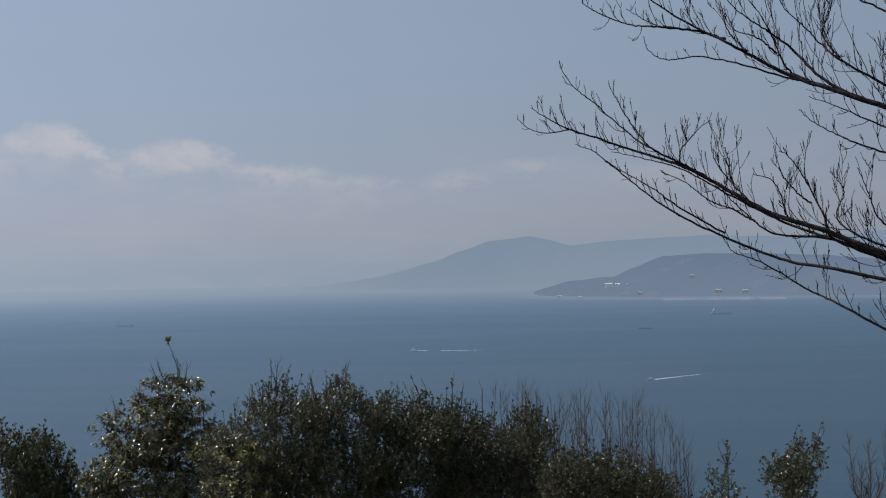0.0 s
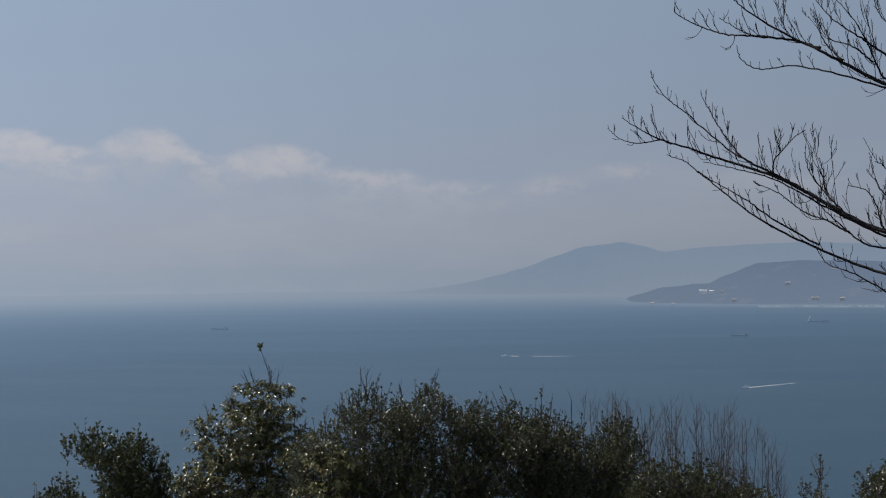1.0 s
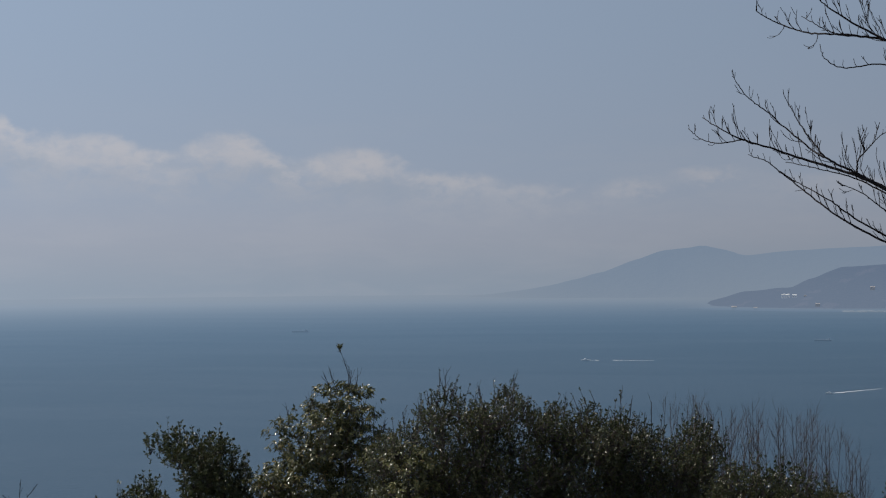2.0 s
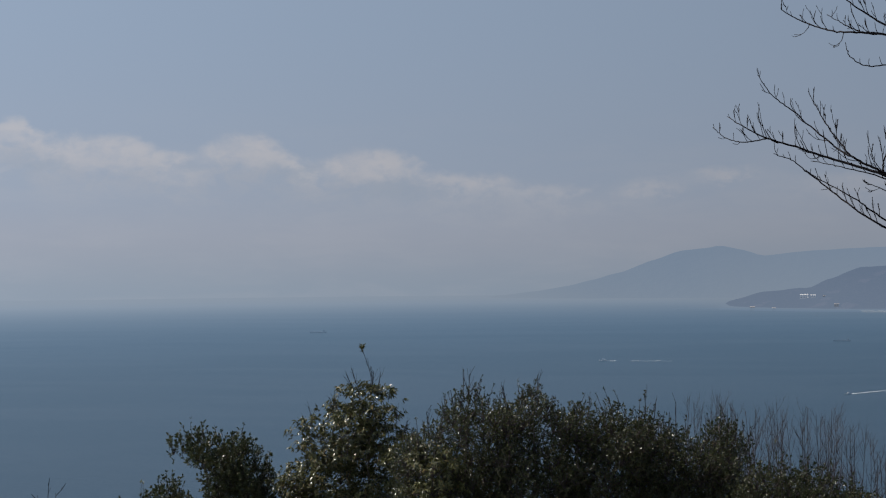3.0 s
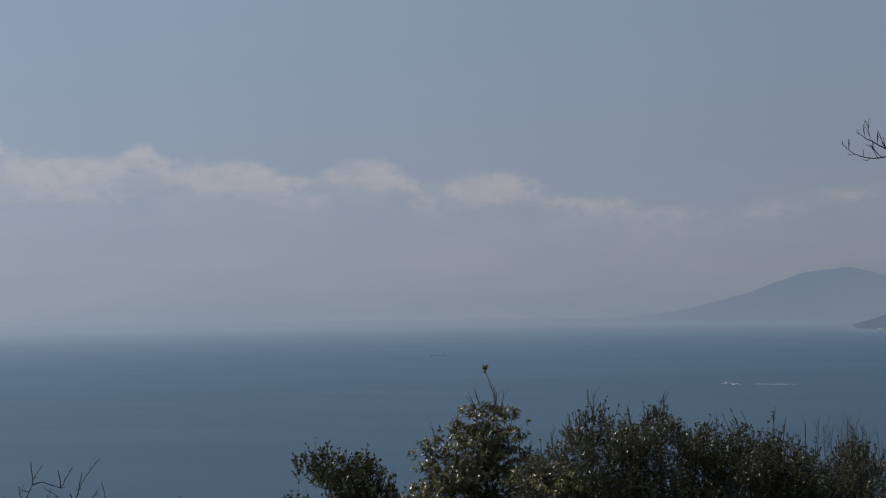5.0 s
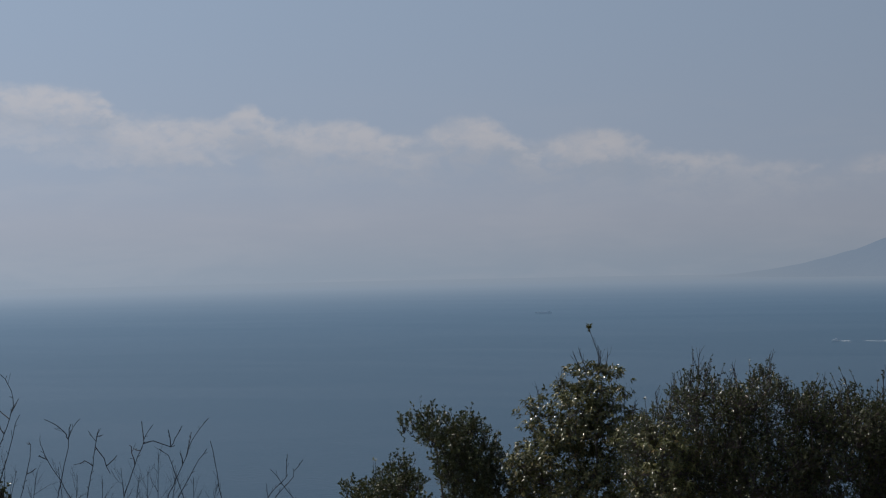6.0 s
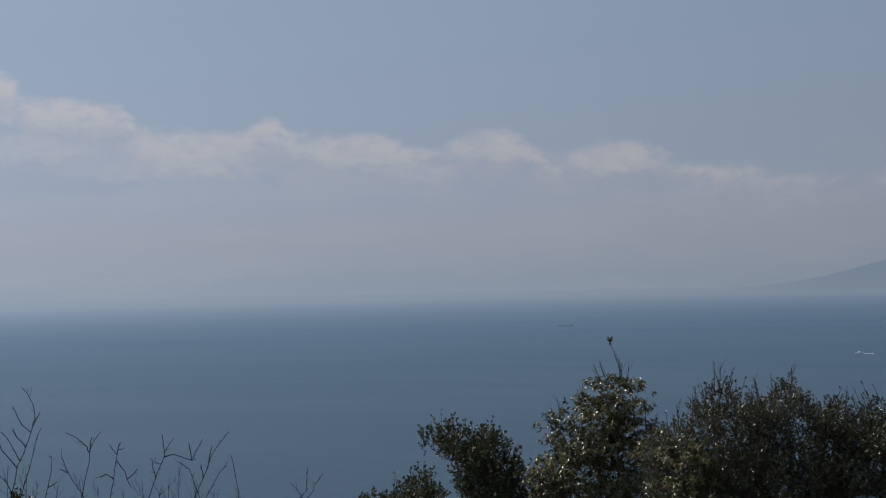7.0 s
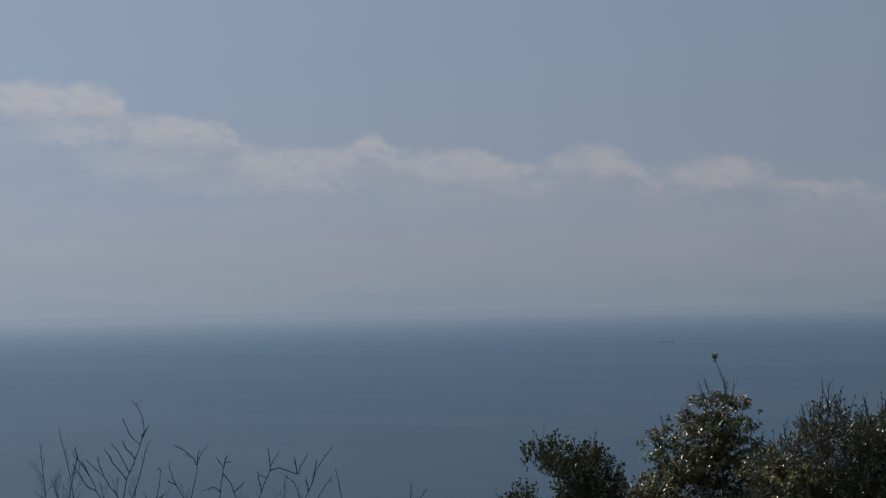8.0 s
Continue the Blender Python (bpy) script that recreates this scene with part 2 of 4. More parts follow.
def plain_look(colour, rough, spread=0.15, scale=0.5, metal=0.0):
    def build(n, b):
        p = place(n)
        f = n.span(n.noise(p, scale, 5.0, 0.6), 0.3, 0.7)
        n.put(b.inputs["Base Color"], n.mix(f, tuple(v * (1 - spread) for v in colour), tuple(min(v * (1 + spread), 0.9) for v in colour)))
        b.inputs["Roughness"].default_value = rough
        b.inputs["Metallic"].default_value = metal
    return build


SAND = surface("beach sand", plain_look((0.44, 0.41, 0.38), 0.9, 0.2, 0.05))
FOAM = surface("sea foam", plain_look((0.80, 0.82, 0.84), 0.6, 0.1, 0.3))
WHITE = surface("white paint", plain_look((0.80, 0.80, 0.79), 0.6, 0.06))
PLASTER = surface("grey plaster", plain_look((0.40, 0.38, 0.37), 0.8, 0.15))
HULL = surface("grey hull paint", plain_look((0.26, 0.30, 0.35), 0.5, 0.25))
GLASS = surface("dark glass", plain_look((0.02, 0.025, 0.03), 0.1, 0.1))
ROOF = surface("grey roof", plain_look((0.33, 0.31, 0.31), 0.7, 0.2))
# far windows: grey in place of dark glass, for less contrast
WINDOW_GREY = surface("grey window", plain_look((0.22, 0.22, 0.23), 0.6, 0.2))


# ---- building helpers ----
class Soup:
    """Gathers tapered tubes, boxes and leaves into one mesh."""

    def __init__(self, rng):
        self.rng, self.verts, self.faces = rng, [], []

    def tube(self, points, radii, sides=5):
        base, n = len(self.verts), len(points)
        for i, p in enumerate(points):
            d = (points[min(i + 1, n - 1)] - points[max(i - 1, 0)]).normalized()
            a = d.cross(Vector((0.31, 0.9, 0.22))).normalized()
            b = d.cross(a)
            for k in range(sides):
                t = 2 * math.pi * k / sides
                self.verts.append(p + radii[i] * (math.cos(t) * a + math.sin(t) * b))
        for i in range(n - 1):
            for k in range(sides):
                j = (k + 1) % sides
                self.faces.append((base + i * sides + k, base + i * sides + j, base + (i + 1) * sides + j, base + (i + 1) * sides + k))
        self.faces.append(tuple(base + k for k in reversed(range(sides))))
        self.faces.append(tuple(base + (n - 1) * sides + k for k in range(sides)))

    def box(self, low, high):
        b = len(self.verts)
        self.verts += [Vector((x, y, z)) for x in (low[0], high[0]) for y in (low[1], high[1]) for z in (low[2], high[2])]
        self.faces += [tuple(b + i for i in f) for f in ((0, 1, 3, 2), (4, 6, 7, 5), (0, 4, 5, 1), (2, 3, 7, 6), (0, 2, 6, 4), (1, 5, 7, 3))]

    def mesh(self, name):
        m = bpy.data.meshes.new(name)
        m.from_pydata([tuple(v) for v in self.verts], [], self.faces)
        m.validate()
        return m


def unit(a):
    return a / (np.linalg.norm(a, axis=-1, keepdims=True) + 1e-9)


class Foliage:
    """Gathers leafy shoots into one mesh of leaves. leaf: length and width in metres; droop: how far the leaves hang; whorl: the share
    of leaves that sit in a rosette at the shoot's end."""

    def __init__(self, seed, leaf, count, droop, whorl, folded=True):
        self.chance, self.leaf, self.count, self.droop, self.whorl, self.folded = np.random.default_rng(seed), leaf, count, droop, whorl, folded
        self.batches = []

    def shoot(self, p, d, length, share=1.0):
        g = self.chance
        n = max(3, int(self.count * share * g.uniform(0.7, 1.3)))
        d = unit(np.array(d))
        a = unit(np.cross(d, (0.31, 0.9, 0.22)))
        b = np.cross(d, a)
        f = np.where(g.random(n) < self.whorl, g.uniform(0.86, 1.0, n), g.uniform(0.1, 1.0, n))[:, None]
        spin = (np.arange(n) * 2.4 + g.uniform(0, 6) + g.normal(0, 0.35, n))[:, None]
        out = a * np.cos(spin) + b * np.sin(spin)
        open_ = g.uniform(0.45, 1.25, n)[:, None] * (1.15 - 0.35 * f)
        way = d * np.cos(open_) + out * np.sin(open_)
        way[:, 2] -= self.droop * g.uniform(0.4, 1.4, n)
        up = d + g.normal(0, 0.4, (n, 3))
        size = self.leaf[0] * g.uniform(0.6, 1.15, n)[:, None]
        bend = g.normal(0, 0.06, 3) * length
        at = np.array(p) + d * length * f + bend * f * f
        self.batches.append(np.hstack([at, unit(way), up, size]))

    def mesh(self, name):
        a = np.vstack(self.batches)
        p, d, u, ln = a[:, 0:3], a[:, 3:6], a[:, 6:9], a[:, 9:10]
        wd = ln * self.leaf[1] / self.leaf[0]
        s = unit(np.cross(d, u))
        u = np.cross(s, d)
        left, right = p + d * ln * 0.48 + s * wd * 0.5 + u * wd * 0.16, p + d * ln * 0.48 - s * wd * 0.5 + u * wd * 0.16
        tip = p + d * ln - u * ln * (0.05 if self.folded else 0.16) - np.array((0, 0, 0.0 if self.folded else 0.12)) * ln
        if self.folded:
            verts, tris = np.stack([p, left, tip, right], 1), ((0, 1, 2), (0, 2, 3))
        else:
            verts, tris = np.stack([p, left, tip, right, p + d * ln * 0.5], 1), ((0, 1, 4), (1, 2, 4), (2, 3, 4), (3, 0, 4))
        n, k = verts.shape[:2]
        loops = (np.arange(n)[:, None, None] * k + np.array(tris)[None]).reshape(-1)
        m = bpy.data.meshes.new(name)
        m.vertices.add(n * k)
        m.vertices.foreach_set("co", verts.reshape(-1))
        m.loops.add(len(loops))
        m.loops.foreach_set("vertex_index", loops.astype(np.int32))
        m.polygons.add(len(loops) // 3)
        m.polygons.foreach_set("loop_start", np.arange(0, len(loops), 3, dtype=np.int32))
        m.update(calc_edges=True)
        m.validate()
        return m


def part(name, mesh, material, parent=None, label=""):
    ob = new(name, mesh)
    mesh.materials.append(material)
    if parent is not None:
        ob.parent = parent
    return tagged(ob, label)


def thing(name, at, label, category, group="", kind=""):
    ob = new(name)
    ob.location = at
    ob.empty_display_size = 0.2
    return tagged(ob, label, category, group, kind)


def smooth(mesh):
    mesh.polygons.foreach_set("use_smooth", [True] * len(mesh.polygons))
    return mesh


def sheet(name, rows, material, label, category, wrap=False):
    """A surface through rows of points."""
    n = len(rows[0])
    verts = [tuple(p) for r in rows for p in r]
    faces = [(i * n + j, i * n + (j + 1) % n, (i + 1) * n + (j + 1) % n, (i + 1) * n + j)
             for i in range(len(rows) - 1) for j in range(n if wrap else n - 1)]
    m = bpy.data.meshes.new(name)
    m.from_pydata(verts, [], faces)
    smooth(m)
    return tagged(part(name, m, material), label, category, kind="structure")


def spline(points, steps):
    """A smooth line through the points."""
    q = [points[0] * 2 - points[1], *points, points[-1] * 2 - points[-2]]
    line = []
    for i in range(1, len(q) - 2):
        a, b, c, d = q[i - 1:i + 3]
        for k in range(steps):
            t = k / steps
            line.append(0.5 * (2 * b + (c - a) * t + (2 * a - 5 * b + 4 * c - d) * t * t + (3 * b - a - 3 * c + d) * t ** 3))
    return line + [points[-1]]


def ground_height(x, y):
    """The hill under the lookout: a small level top that falls away to the sea."""
    r = math.hypot(x, y)
    lean = 0.36 if y > 0 else 0.26
    h = 118.4 - lean * max(r - 2.0, 0) ** 1.03
    return h + 0.25 * noise.noise((x * 0.25, y * 0.25, 0)) * min(1, r / 6) + min(r * 0.02, 6) * noise.noise((x * 0.02, y * 0.02, 4))


# ---- sea, hill, added haze sheets, far land ----
def build_ground():
    radii = [0.0, 1, 2, 3, 4.5, 6, 8, 10, 12, 14, 16, 18, 20, 23, 26, 30, 36, 45, 60, 80, 110, 150, 200, 270, 350, 450, 520]
    rows = []
    for r in radii:
        row = []
        for k in range(96):
            a = 2 * math.pi * k / 96
            x, y = r * math.sin(a), r * math.cos(a)
            row.append((x, y, max(ground_height(x, y), -4.0)))
        rows.append(row)
    return sheet("ground", rows, EARTH, "dry brown soil of the steep wooded hillside", "hillside", True)


def ring(radius, z, n=180):
    return [(radius * math.sin(2 * math.pi * k / n), radius * math.cos(2 * math.pi * k / n), z) for k in range(n)]


def build_sea():
    sheet("water", [ring(r, 0.0) for r in (60, 300, 700, 1200, 2000, 3000, 4000, 4950)], SEA, "calm blue-grey open sea with faint ripples", "sea", True)
    # an added sheet whose own glow stands for haze over the water
    ob = sheet("mist_glow_sheet", [ring(r, 7.0) for r in (600, 1200, 2000, 3000, 4000, 4940)], MIST_GLOW, "thin glowing sheet added as pale haze over the sea", "haze", True)
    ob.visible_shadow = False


def line_at(points, x):
    """The height at x on a broken line of falling x."""
    for (xa, ya), (xb, yb) in zip(points, points[1:]):
        if xa >= x >= xb:
            f = (xa - x) / (xa - xb)
            f = f * f * (3 - 2 * f) * 0.5 + f * 0.5
            return ya + (yb - ya) * f
    return points[0][1] if x > points[0][0] else points[-1][1]


def build_land(name, skyline, near, crest, far, bearings, mat, label, rough, shore):
    rows = []
    n_depth = 22
    for i in range(n_depth + 1):
        f = i / n_depth
        row = []
        for k in range(221):
            b = bearings[0] + (bearings[1] - bearings[0]) * k / 220
            start = near + shore(b)
            reach = start + (far - start) * f
            peak = EYE + math.tan(radians(line_at(skyline, b))) * crest
            c = (crest - start) / (far - start)
            s = f / c if f < c else (1 - f) / (1 - c)
            s = max(s, 0) ** 0.8
            p = polar(b, 0, reach)
            wob = noise.fractal((p.x / rough, p.y / rough, 1.3), 0.8, 2.0, 5)
            z = peak * s * (1 + 0.22 * wob * (1 - s) * 2) + wob * 2.0 * s - 1.5 * (1 - s)
            row.append((p.x, p.y, z))
        rows.append(row)
    return sheet(name, rows, mat, label, "landform")


FAR_SKYLINE = [(6.5, -1.45), (4.9, -1.28), (3.8, -1.16), (2.7, -1.0), (1.5, -0.72), (0.5, -0.46), (-0.8, 0.06), (-1.9, 0.36), (-2.7, 0.46), (-3.3, 0.58),
               (-4.07, 0.38), (-4.9, 0.15), (-6.0, 0.27), (-8.1, 0.38), (-10.2, 0.46), (-13.6, 0.38), (-18, 0.6), (-26, 0.3), (-40, -0.5), (-50, -1.4)]
NEAR_SKYLINE = [(-2.1, -2.02), (-3.2, -1.82), (-3.9, -1.52), (-4.9, -1.24), (-6.6, -1.08), (-7.3, -0.72), (-8.5, -0.28), (-10.2, -0.18), (-11.6, -0.17),
                (-14, -0.3), (-17, -0.5), (-22, -0.3), (-32, -0.4), (-46, -1.6)]
build_ground()
build_sea()
build_land("mountain_backdrop", FAR_SKYLINE, 4400, 4700, 4900, (6.6, -50), HAZED_WOODS_FAR, "hazy blue wooded mountains beyond the bay", 300.0,
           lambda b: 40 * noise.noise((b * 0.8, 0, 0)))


def headland_shore(b):
    return 130 * max(0, min(1, (b + 7.5) / 4.0)) ** 1.5 + 10 * noise.noise((b * 2.1, 0, 5))


build_land("headland_backdrop", NEAR_SKYLINE, 3402, 3800, 4250, (-2.1, -46), HAZED_WOODS, "low wooded headland with fields and a shore", 140.0, headland_shore)
# an added upright sheet; its glow pales the headland and houses behind it
veil = sheet("haze_glow_sheet", [[polar(-1.5 - 0.5 * k, 0, 3360 + headland_shore(-1.5 - 0.5 * k)) + Vector((0, 0, z - EYE)) for k in range(90)] for z in (3.0, 60.0, 150.0, 265.0)],
             HAZE_GLOW, "thin glowing sheet added as blue haze before the headland", "haze")
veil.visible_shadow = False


# ---- trees and shrubs ----
def turned(rng, d, angle, lift=0.0):
    """The direction d swung by an angle to a random side, then lifted."""
    side = d.cross(Vector((rng.uniform(-1, 1), rng.uniform(-1, 1), rng.uniform(-1, 1)))).normalized()
    v = d * math.cos(angle) + side * math.sin(angle)
    v.z += lift
    return v.normalized()


def twig(soup, p, d, length, r, depth, rise=0.25, spread=0.6, bend=0.12, sides=4, least=0.0):
    """A bare twig that bends upward and carries finer ones."""
    rng, steps = soup.rng, 6
    pts, rad = [p.copy()], [r]
    d = d.normalized()
    for i in range(steps):
        d = (d + Vector((rng.gauss(0, bend), rng.gauss(0, bend), rng.gauss(0, bend) + rise / steps))).normalized()
        pts.append(pts[-1] + d * length / steps)
        rad.append(max(r * (1 - 0.5 * (i + 1) / steps), least))
        if depth > 0 and i >= 1 and rng.random() < (0.48 if least else 0.75):
            twig(soup, pts[-1], turned(rng, d, spread * rng.uniform(0.6, 1.3), 0.2 * rise), length * rng.uniform(0.3, 0.55), max(rad[-1] * 0.75, least), depth - 1, rise, spread, bend, sides, least)
    soup.tube(pts, rad, sides)
    bud = pts[-1]
    soup.tube([bud, bud + d * r * 3, bud + d * r * 7], [rad[-1] * 1.05, rad[-1] * (1.2 if least else 1.7), 0.0005], 4)


def foot(bearing, reach):
    p = polar(bearing, 0, reach)
    return Vector((p.x, p.y, ground_height(p.x, p.y) - 0.05))


def inside(outline, b, r):
    """Whether the bearing and rise lie within the outline."""
    odd = False
    for (xa, ya), (xb, yb) in zip(outline, outline[1:] + outline[:1]):
        if (ya > r) != (yb > r) and b < xa + (r - ya) / (yb - ya) * (xb - xa):
            odd = not odd
    return odd


def evergreen(seed, base, reach, tops, label, leaf=(0.029, 0.0125), mat=LEAF_SMALL, count=17, droop=0.1, whorl=0.35, shoot=0.15, left=(), right=(), low=-9.9,
              clump=0.13, edge=0.085, spacing=0.12, inner=230, thick=0.6, gaps=-0.13, shoots=19, dome=False, twigs=(), plumes=(), sprays=10, group="trees on the slope", fork=0.55):
    """An evergreen tree or bush. The crown is many clumps of leafy shoots: small ones under each of its tops (bearing, rise), larger ones
    scattered through its body, which the flanks left and right bound; branches grow from the trunk to every clump.
    dome: the clumps are flat umbrellas of hanging leaves; twigs: leafless shoots that stand out; plumes: such shoots with a tuft."""
    rng = random.Random(seed)
    at = foot(base, reach)
    tree = thing("evergreen_tree", at, label, "tree", group)
    left, right = left or ((tops[0][0] + 0.55, tops[0][1] - 0.7),), right or ((tops[-1][0] - 0.55, tops[-1][1] - 0.7),)
    outline = [*tops, *right, (right[-1][0], low), (left[-1][0], low), *reversed(left)]
    bs, peak = [p[0] for p in outline], max(p[1] for p in outline)
    metre = radians(1) * reach
    sink = 0.45 * edge if dome else 1.1 * edge + 0.35 * shoot
    clumps = [(polar(b, r - sink / metre, reach + rng.gauss(0, 0.25 * thick)) - at, edge * rng.uniform(0.8, 1.2), 0) for b, r in tops]
    # points between the tops, so that the edge stays closed but uneven
    for (ba, ra), (bb, rb) in zip(tops, tops[1:]):
        steps = int(abs(ba - bb) * metre / (1.5 * edge))
        for k in range(1, steps):
            f = k / steps
            clumps.append((polar(ba + (bb - ba) * f, ra + (rb - ra) * f - (sink + rng.uniform(0.3, 2.0) * edge) / metre, reach + rng.gauss(0, 0.3 * thick)) - at, edge * rng.uniform(0.8, 1.2), 0))
    tries = 0
    while inner > 0 and tries < 6000:
        tries += 1
        b, r = rng.uniform(min(bs), max(bs)), rng.uniform(low, peak)
        m = 1.1 * clump / metre
        if not (inside(outline, b, r + 1.3 * m) and inside(outline, b - 0.8 * m, r) and inside(outline, b + 0.8 * m, r)):
            continue
        body = min(1.0, 0.35 + (peak - r) / 3.0)
        p = polar(b, r, reach + rng.uniform(-thick, 0.8 * thick) * body) - at
        if noise.noise(p * 2.6 + Vector((seed * 1.7, 0, 0))) < gaps or any((p - q).length < spacing * 1.25 for q, _, _ in clumps):
            continue
        clumps.append((p, clump * rng.uniform(0.75, 1.3), 1))
        inner -= 1
    # sparse foliage lower down on the slope's side
    mid = sum((p for p, _, _ in clumps), Vector()) / len(clumps)
    wide = max((p - mid).xy.length for p, _, _ in clumps)
    for k in range(26):
        z = rng.uniform(0.25, 0.95) * min(p.z for p, _, _ in clumps)
        t, f = rng.uniform(0, 2 * math.pi), rng.random() ** 0.5 * 0.8
        clumps.append((Vector((mid.x + math.cos(t) * wide * f, mid.y + math.sin(t) * min(wide, 1.0) * f, z)), 1.8 * clump, 2))
    head = Vector((mid.x * 0.6, mid.y * 0.6, mid.z * fork))
    bole = spline([Vector((0, 0, -0.15)), Vector((head.x * 0.35 + rng.gauss(0, 0.06), head.y * 0.35, head.z * 0.5)), head], 6)
    trunk = Soup(rng)
    trunk.tube(bole, [0.08 - 0.035 * i / (len(bole) - 1) for i in range(len(bole))], 8)
    part("trunk", smooth(trunk.mesh("trunk")), BARK_GREY, tree)
    wood, green = Soup(rng), Foliage(seed, leaf, count, droop, whorl, not dome)
    nodes = [(p, 0.04) for p in bole[len(bole) // 3:]]
    order = sorted(range(len(clumps)), key=lambda k: (clumps[k][0] - head).length + rng.uniform(0, 0.4))
    far = sorted(range(len(clumps)), key=lambda k: -clumps[k][0].z)[::max(1, len(clumps) // 7)][:7]
    for k in [*far, *(k for k in order if k not in far)]:
        c, size, kind = clumps[k]
        foot_at, r = min(nodes, key=lambda n: (n[0] - c).length + 1.6 * max(0.0, n[0].z + 0.08 - c.z) + (0.0 if n[1] > 0.004 else 9.0))
        span = (c - foot_at).length
        knee = foot_at.lerp(c, 0.5) + Vector((rng.gauss(0, 0.07), rng.gauss(0, 0.07), -0.10)) * min(span, 1.2)
        line = spline([foot_at, knee, c], 5)
        r0 = min(r * 0.8, 0.005 + 0.011 * span)
        radii = [r0 * (1 - i / len(line)) ** 0.9 + 0.0022 for i in range(len(line))]
        if k in far:
            stem = Soup(rng)
            stem.tube(line, radii, 6)
            part("limb", smooth(stem.mesh("limb")), BARK_GREY, tree)
        else:
            wood.tube(line, radii, 4)
        nodes += list(zip(line[1:], radii[1:]))
        n = int(shoots * (size / clump) ** 1.3 * (1.0 if kind < 2 else 0.45))
        for i in range(max(n, 4)):
            v = Vector((rng.gauss(0, 1), rng.gauss(0, 1), rng.gauss(0, 1))).normalized() * rng.random() ** 0.4
            if dome:
                f = math.hypot(v.x, v.y)
                q = c + size * Vector((v.x * 1.25, v.y * 1.25, 0.5 - 0.9 * f * f - 0.5 * rng.random() ** 2))
                d = Vector((v.x, v.y, 0.55 + 0.3 * rng.random()))
                start = c - Vector((0, 0, 0.35 * size))
            else:
                tall = 1.3 if kind == 0 else 0.9
                q = c + size * Vector((v.x / tall, v.y / tall, v.z * tall))
                d = Vector((v.x, v.y, v.z * 0.7)) * 0.7 + Vector((rng.gauss(0, 0.2), rng.gauss(0, 0.2), 0.75))
                start = c - Vector((0, 0, 0.5 * size))
            long = shoot * rng.uniform(0.6, 1.3) * (0.8 if kind == 0 else 1.0)
            d.normalize()
            green.shoot(q - d * long * 0.5, d, long)
            if i % 2 == 0:
                wood.tube([start, start.lerp(q, 0.6), q + d * long * 0.35], [0.0036, 0.003, 0.0016], 3)
    # loose leafy sprays and bare tips that break the crown's edge
    for k in range(sprays):
        b, r = rng.choice(tops)
        b += rng.uniform(-0.22, 0.22)
        q = polar(b, r - rng.uniform(0.25, 0.7), reach + rng.gauss(0, 0.2)) - at
        d = Vector((rng.gauss(0, 0.28), rng.gauss(0, 0.28), 1)).normalized()
        long = rng.uniform(0.10, 0.24)
        wood.tube([q - d * 0.06, q + d * long * 0.5, q + d * long], [0.0035, 0.003, 0.0016], 4)
        green.shoot(q, d, long, 0.6)
    green.droop = 0.0
    for b, r, long, lean, tuft in [*((*t, 0) for t in twigs), *((*t, 1) for t in plumes)]:
        tip = polar(b, r, reach) - at
        below = tip - Vector((lean * long, 0, long))
        root = min((p for p, _ in nodes), key=lambda p: (p - below).length)
        line = spline([root, below.lerp(tip, 0.3), tip], 6)
        wood.tube(line, [0.0045 * (1 - i / len(line)) + 0.0024 for i in range(len(line))], 5)
        for i in range(5, len(line) - 1):
            if rng.random() < 0.7:
                d = turned(rng, (line[i + 1] - line[i]).normalized(), rng.uniform(0.25, 0.5))
                twig(wood, line[i], d, rng.uniform(0.05, 0.15), 0.0026, 0, 0.4)
        if tuft:
            green.shoot(tip - Vector((0, 0, 0.05)), Vector((0, 0, 1)), 0.05, 0.8)
            green.shoot(tip - Vector((0, 0, 0.01)), Vector((0, 0, 1)), 0.04, 0.8)
    tagged(part("twig_mass", wood.mesh("twig_mass"), BARK, tree), kind="stuff")
    tagged(part("crown", green.mesh("crown"), mat, tree), kind="stuff")
    return tree


def bare_bush(seed, base, stems, label, mat=BARK_RED, radius=0.006, spread=0.35, depth=2, rise=0.25, name="bare_shrub", bend=0.07, side=0.45, fan=0.9):
    """A leafless shrub: one stem to each top (bearing, rise, reach), with side twigs."""
    rng = random.Random(seed)
    at = foot(*base)
    bush = thing(name, at, label, "shrub", "leafless shrubs")
    ends = [polar(*s) - at for s in stems]
    crotch = sum(ends, Vector()) / len(ends) - Vector((0, 0, fan))
    for end in ends:
        root = Vector((rng.gauss(0, 0.08), rng.gauss(0, 0.08), -0.08))
        soup = Soup(rng)
        way = end - crotch
        line = spline([root, root.lerp(crotch, 0.6) + Vector((rng.gauss(0, 0.03), rng.gauss(0, 0.03), 0)), crotch + way * 0.08,
                       crotch + way * 0.5 + Vector((way.x * 0.25 + rng.gauss(0, 0.03), rng.gauss(0, 0.05), rng.gauss(0, 0.03))), end], 8)
        n = len(line)
        soup.tube(line, [radius * (2.4 * (1 - i / n) + 0.5) for i in range(n)], 5)
        for i in range(2 * n // 5, n - 1):
            for _ in range(2):
                if rng.random() < 0.72:
                    along = (line[i + 1] - line[i]).normalized()
                    twig(soup, line[i], turned(rng, along, spread * rng.uniform(0.7, 1.4)), side * rng.uniform(0.4, 1.1) * (1.25 - 0.7 * i / n),
                         radius * (0.4 + 0.9 * (1 - i / n)), depth - 1, rise, spread, bend)
        part("stem", soup.mesh("stem"), mat, bush)
    return bush


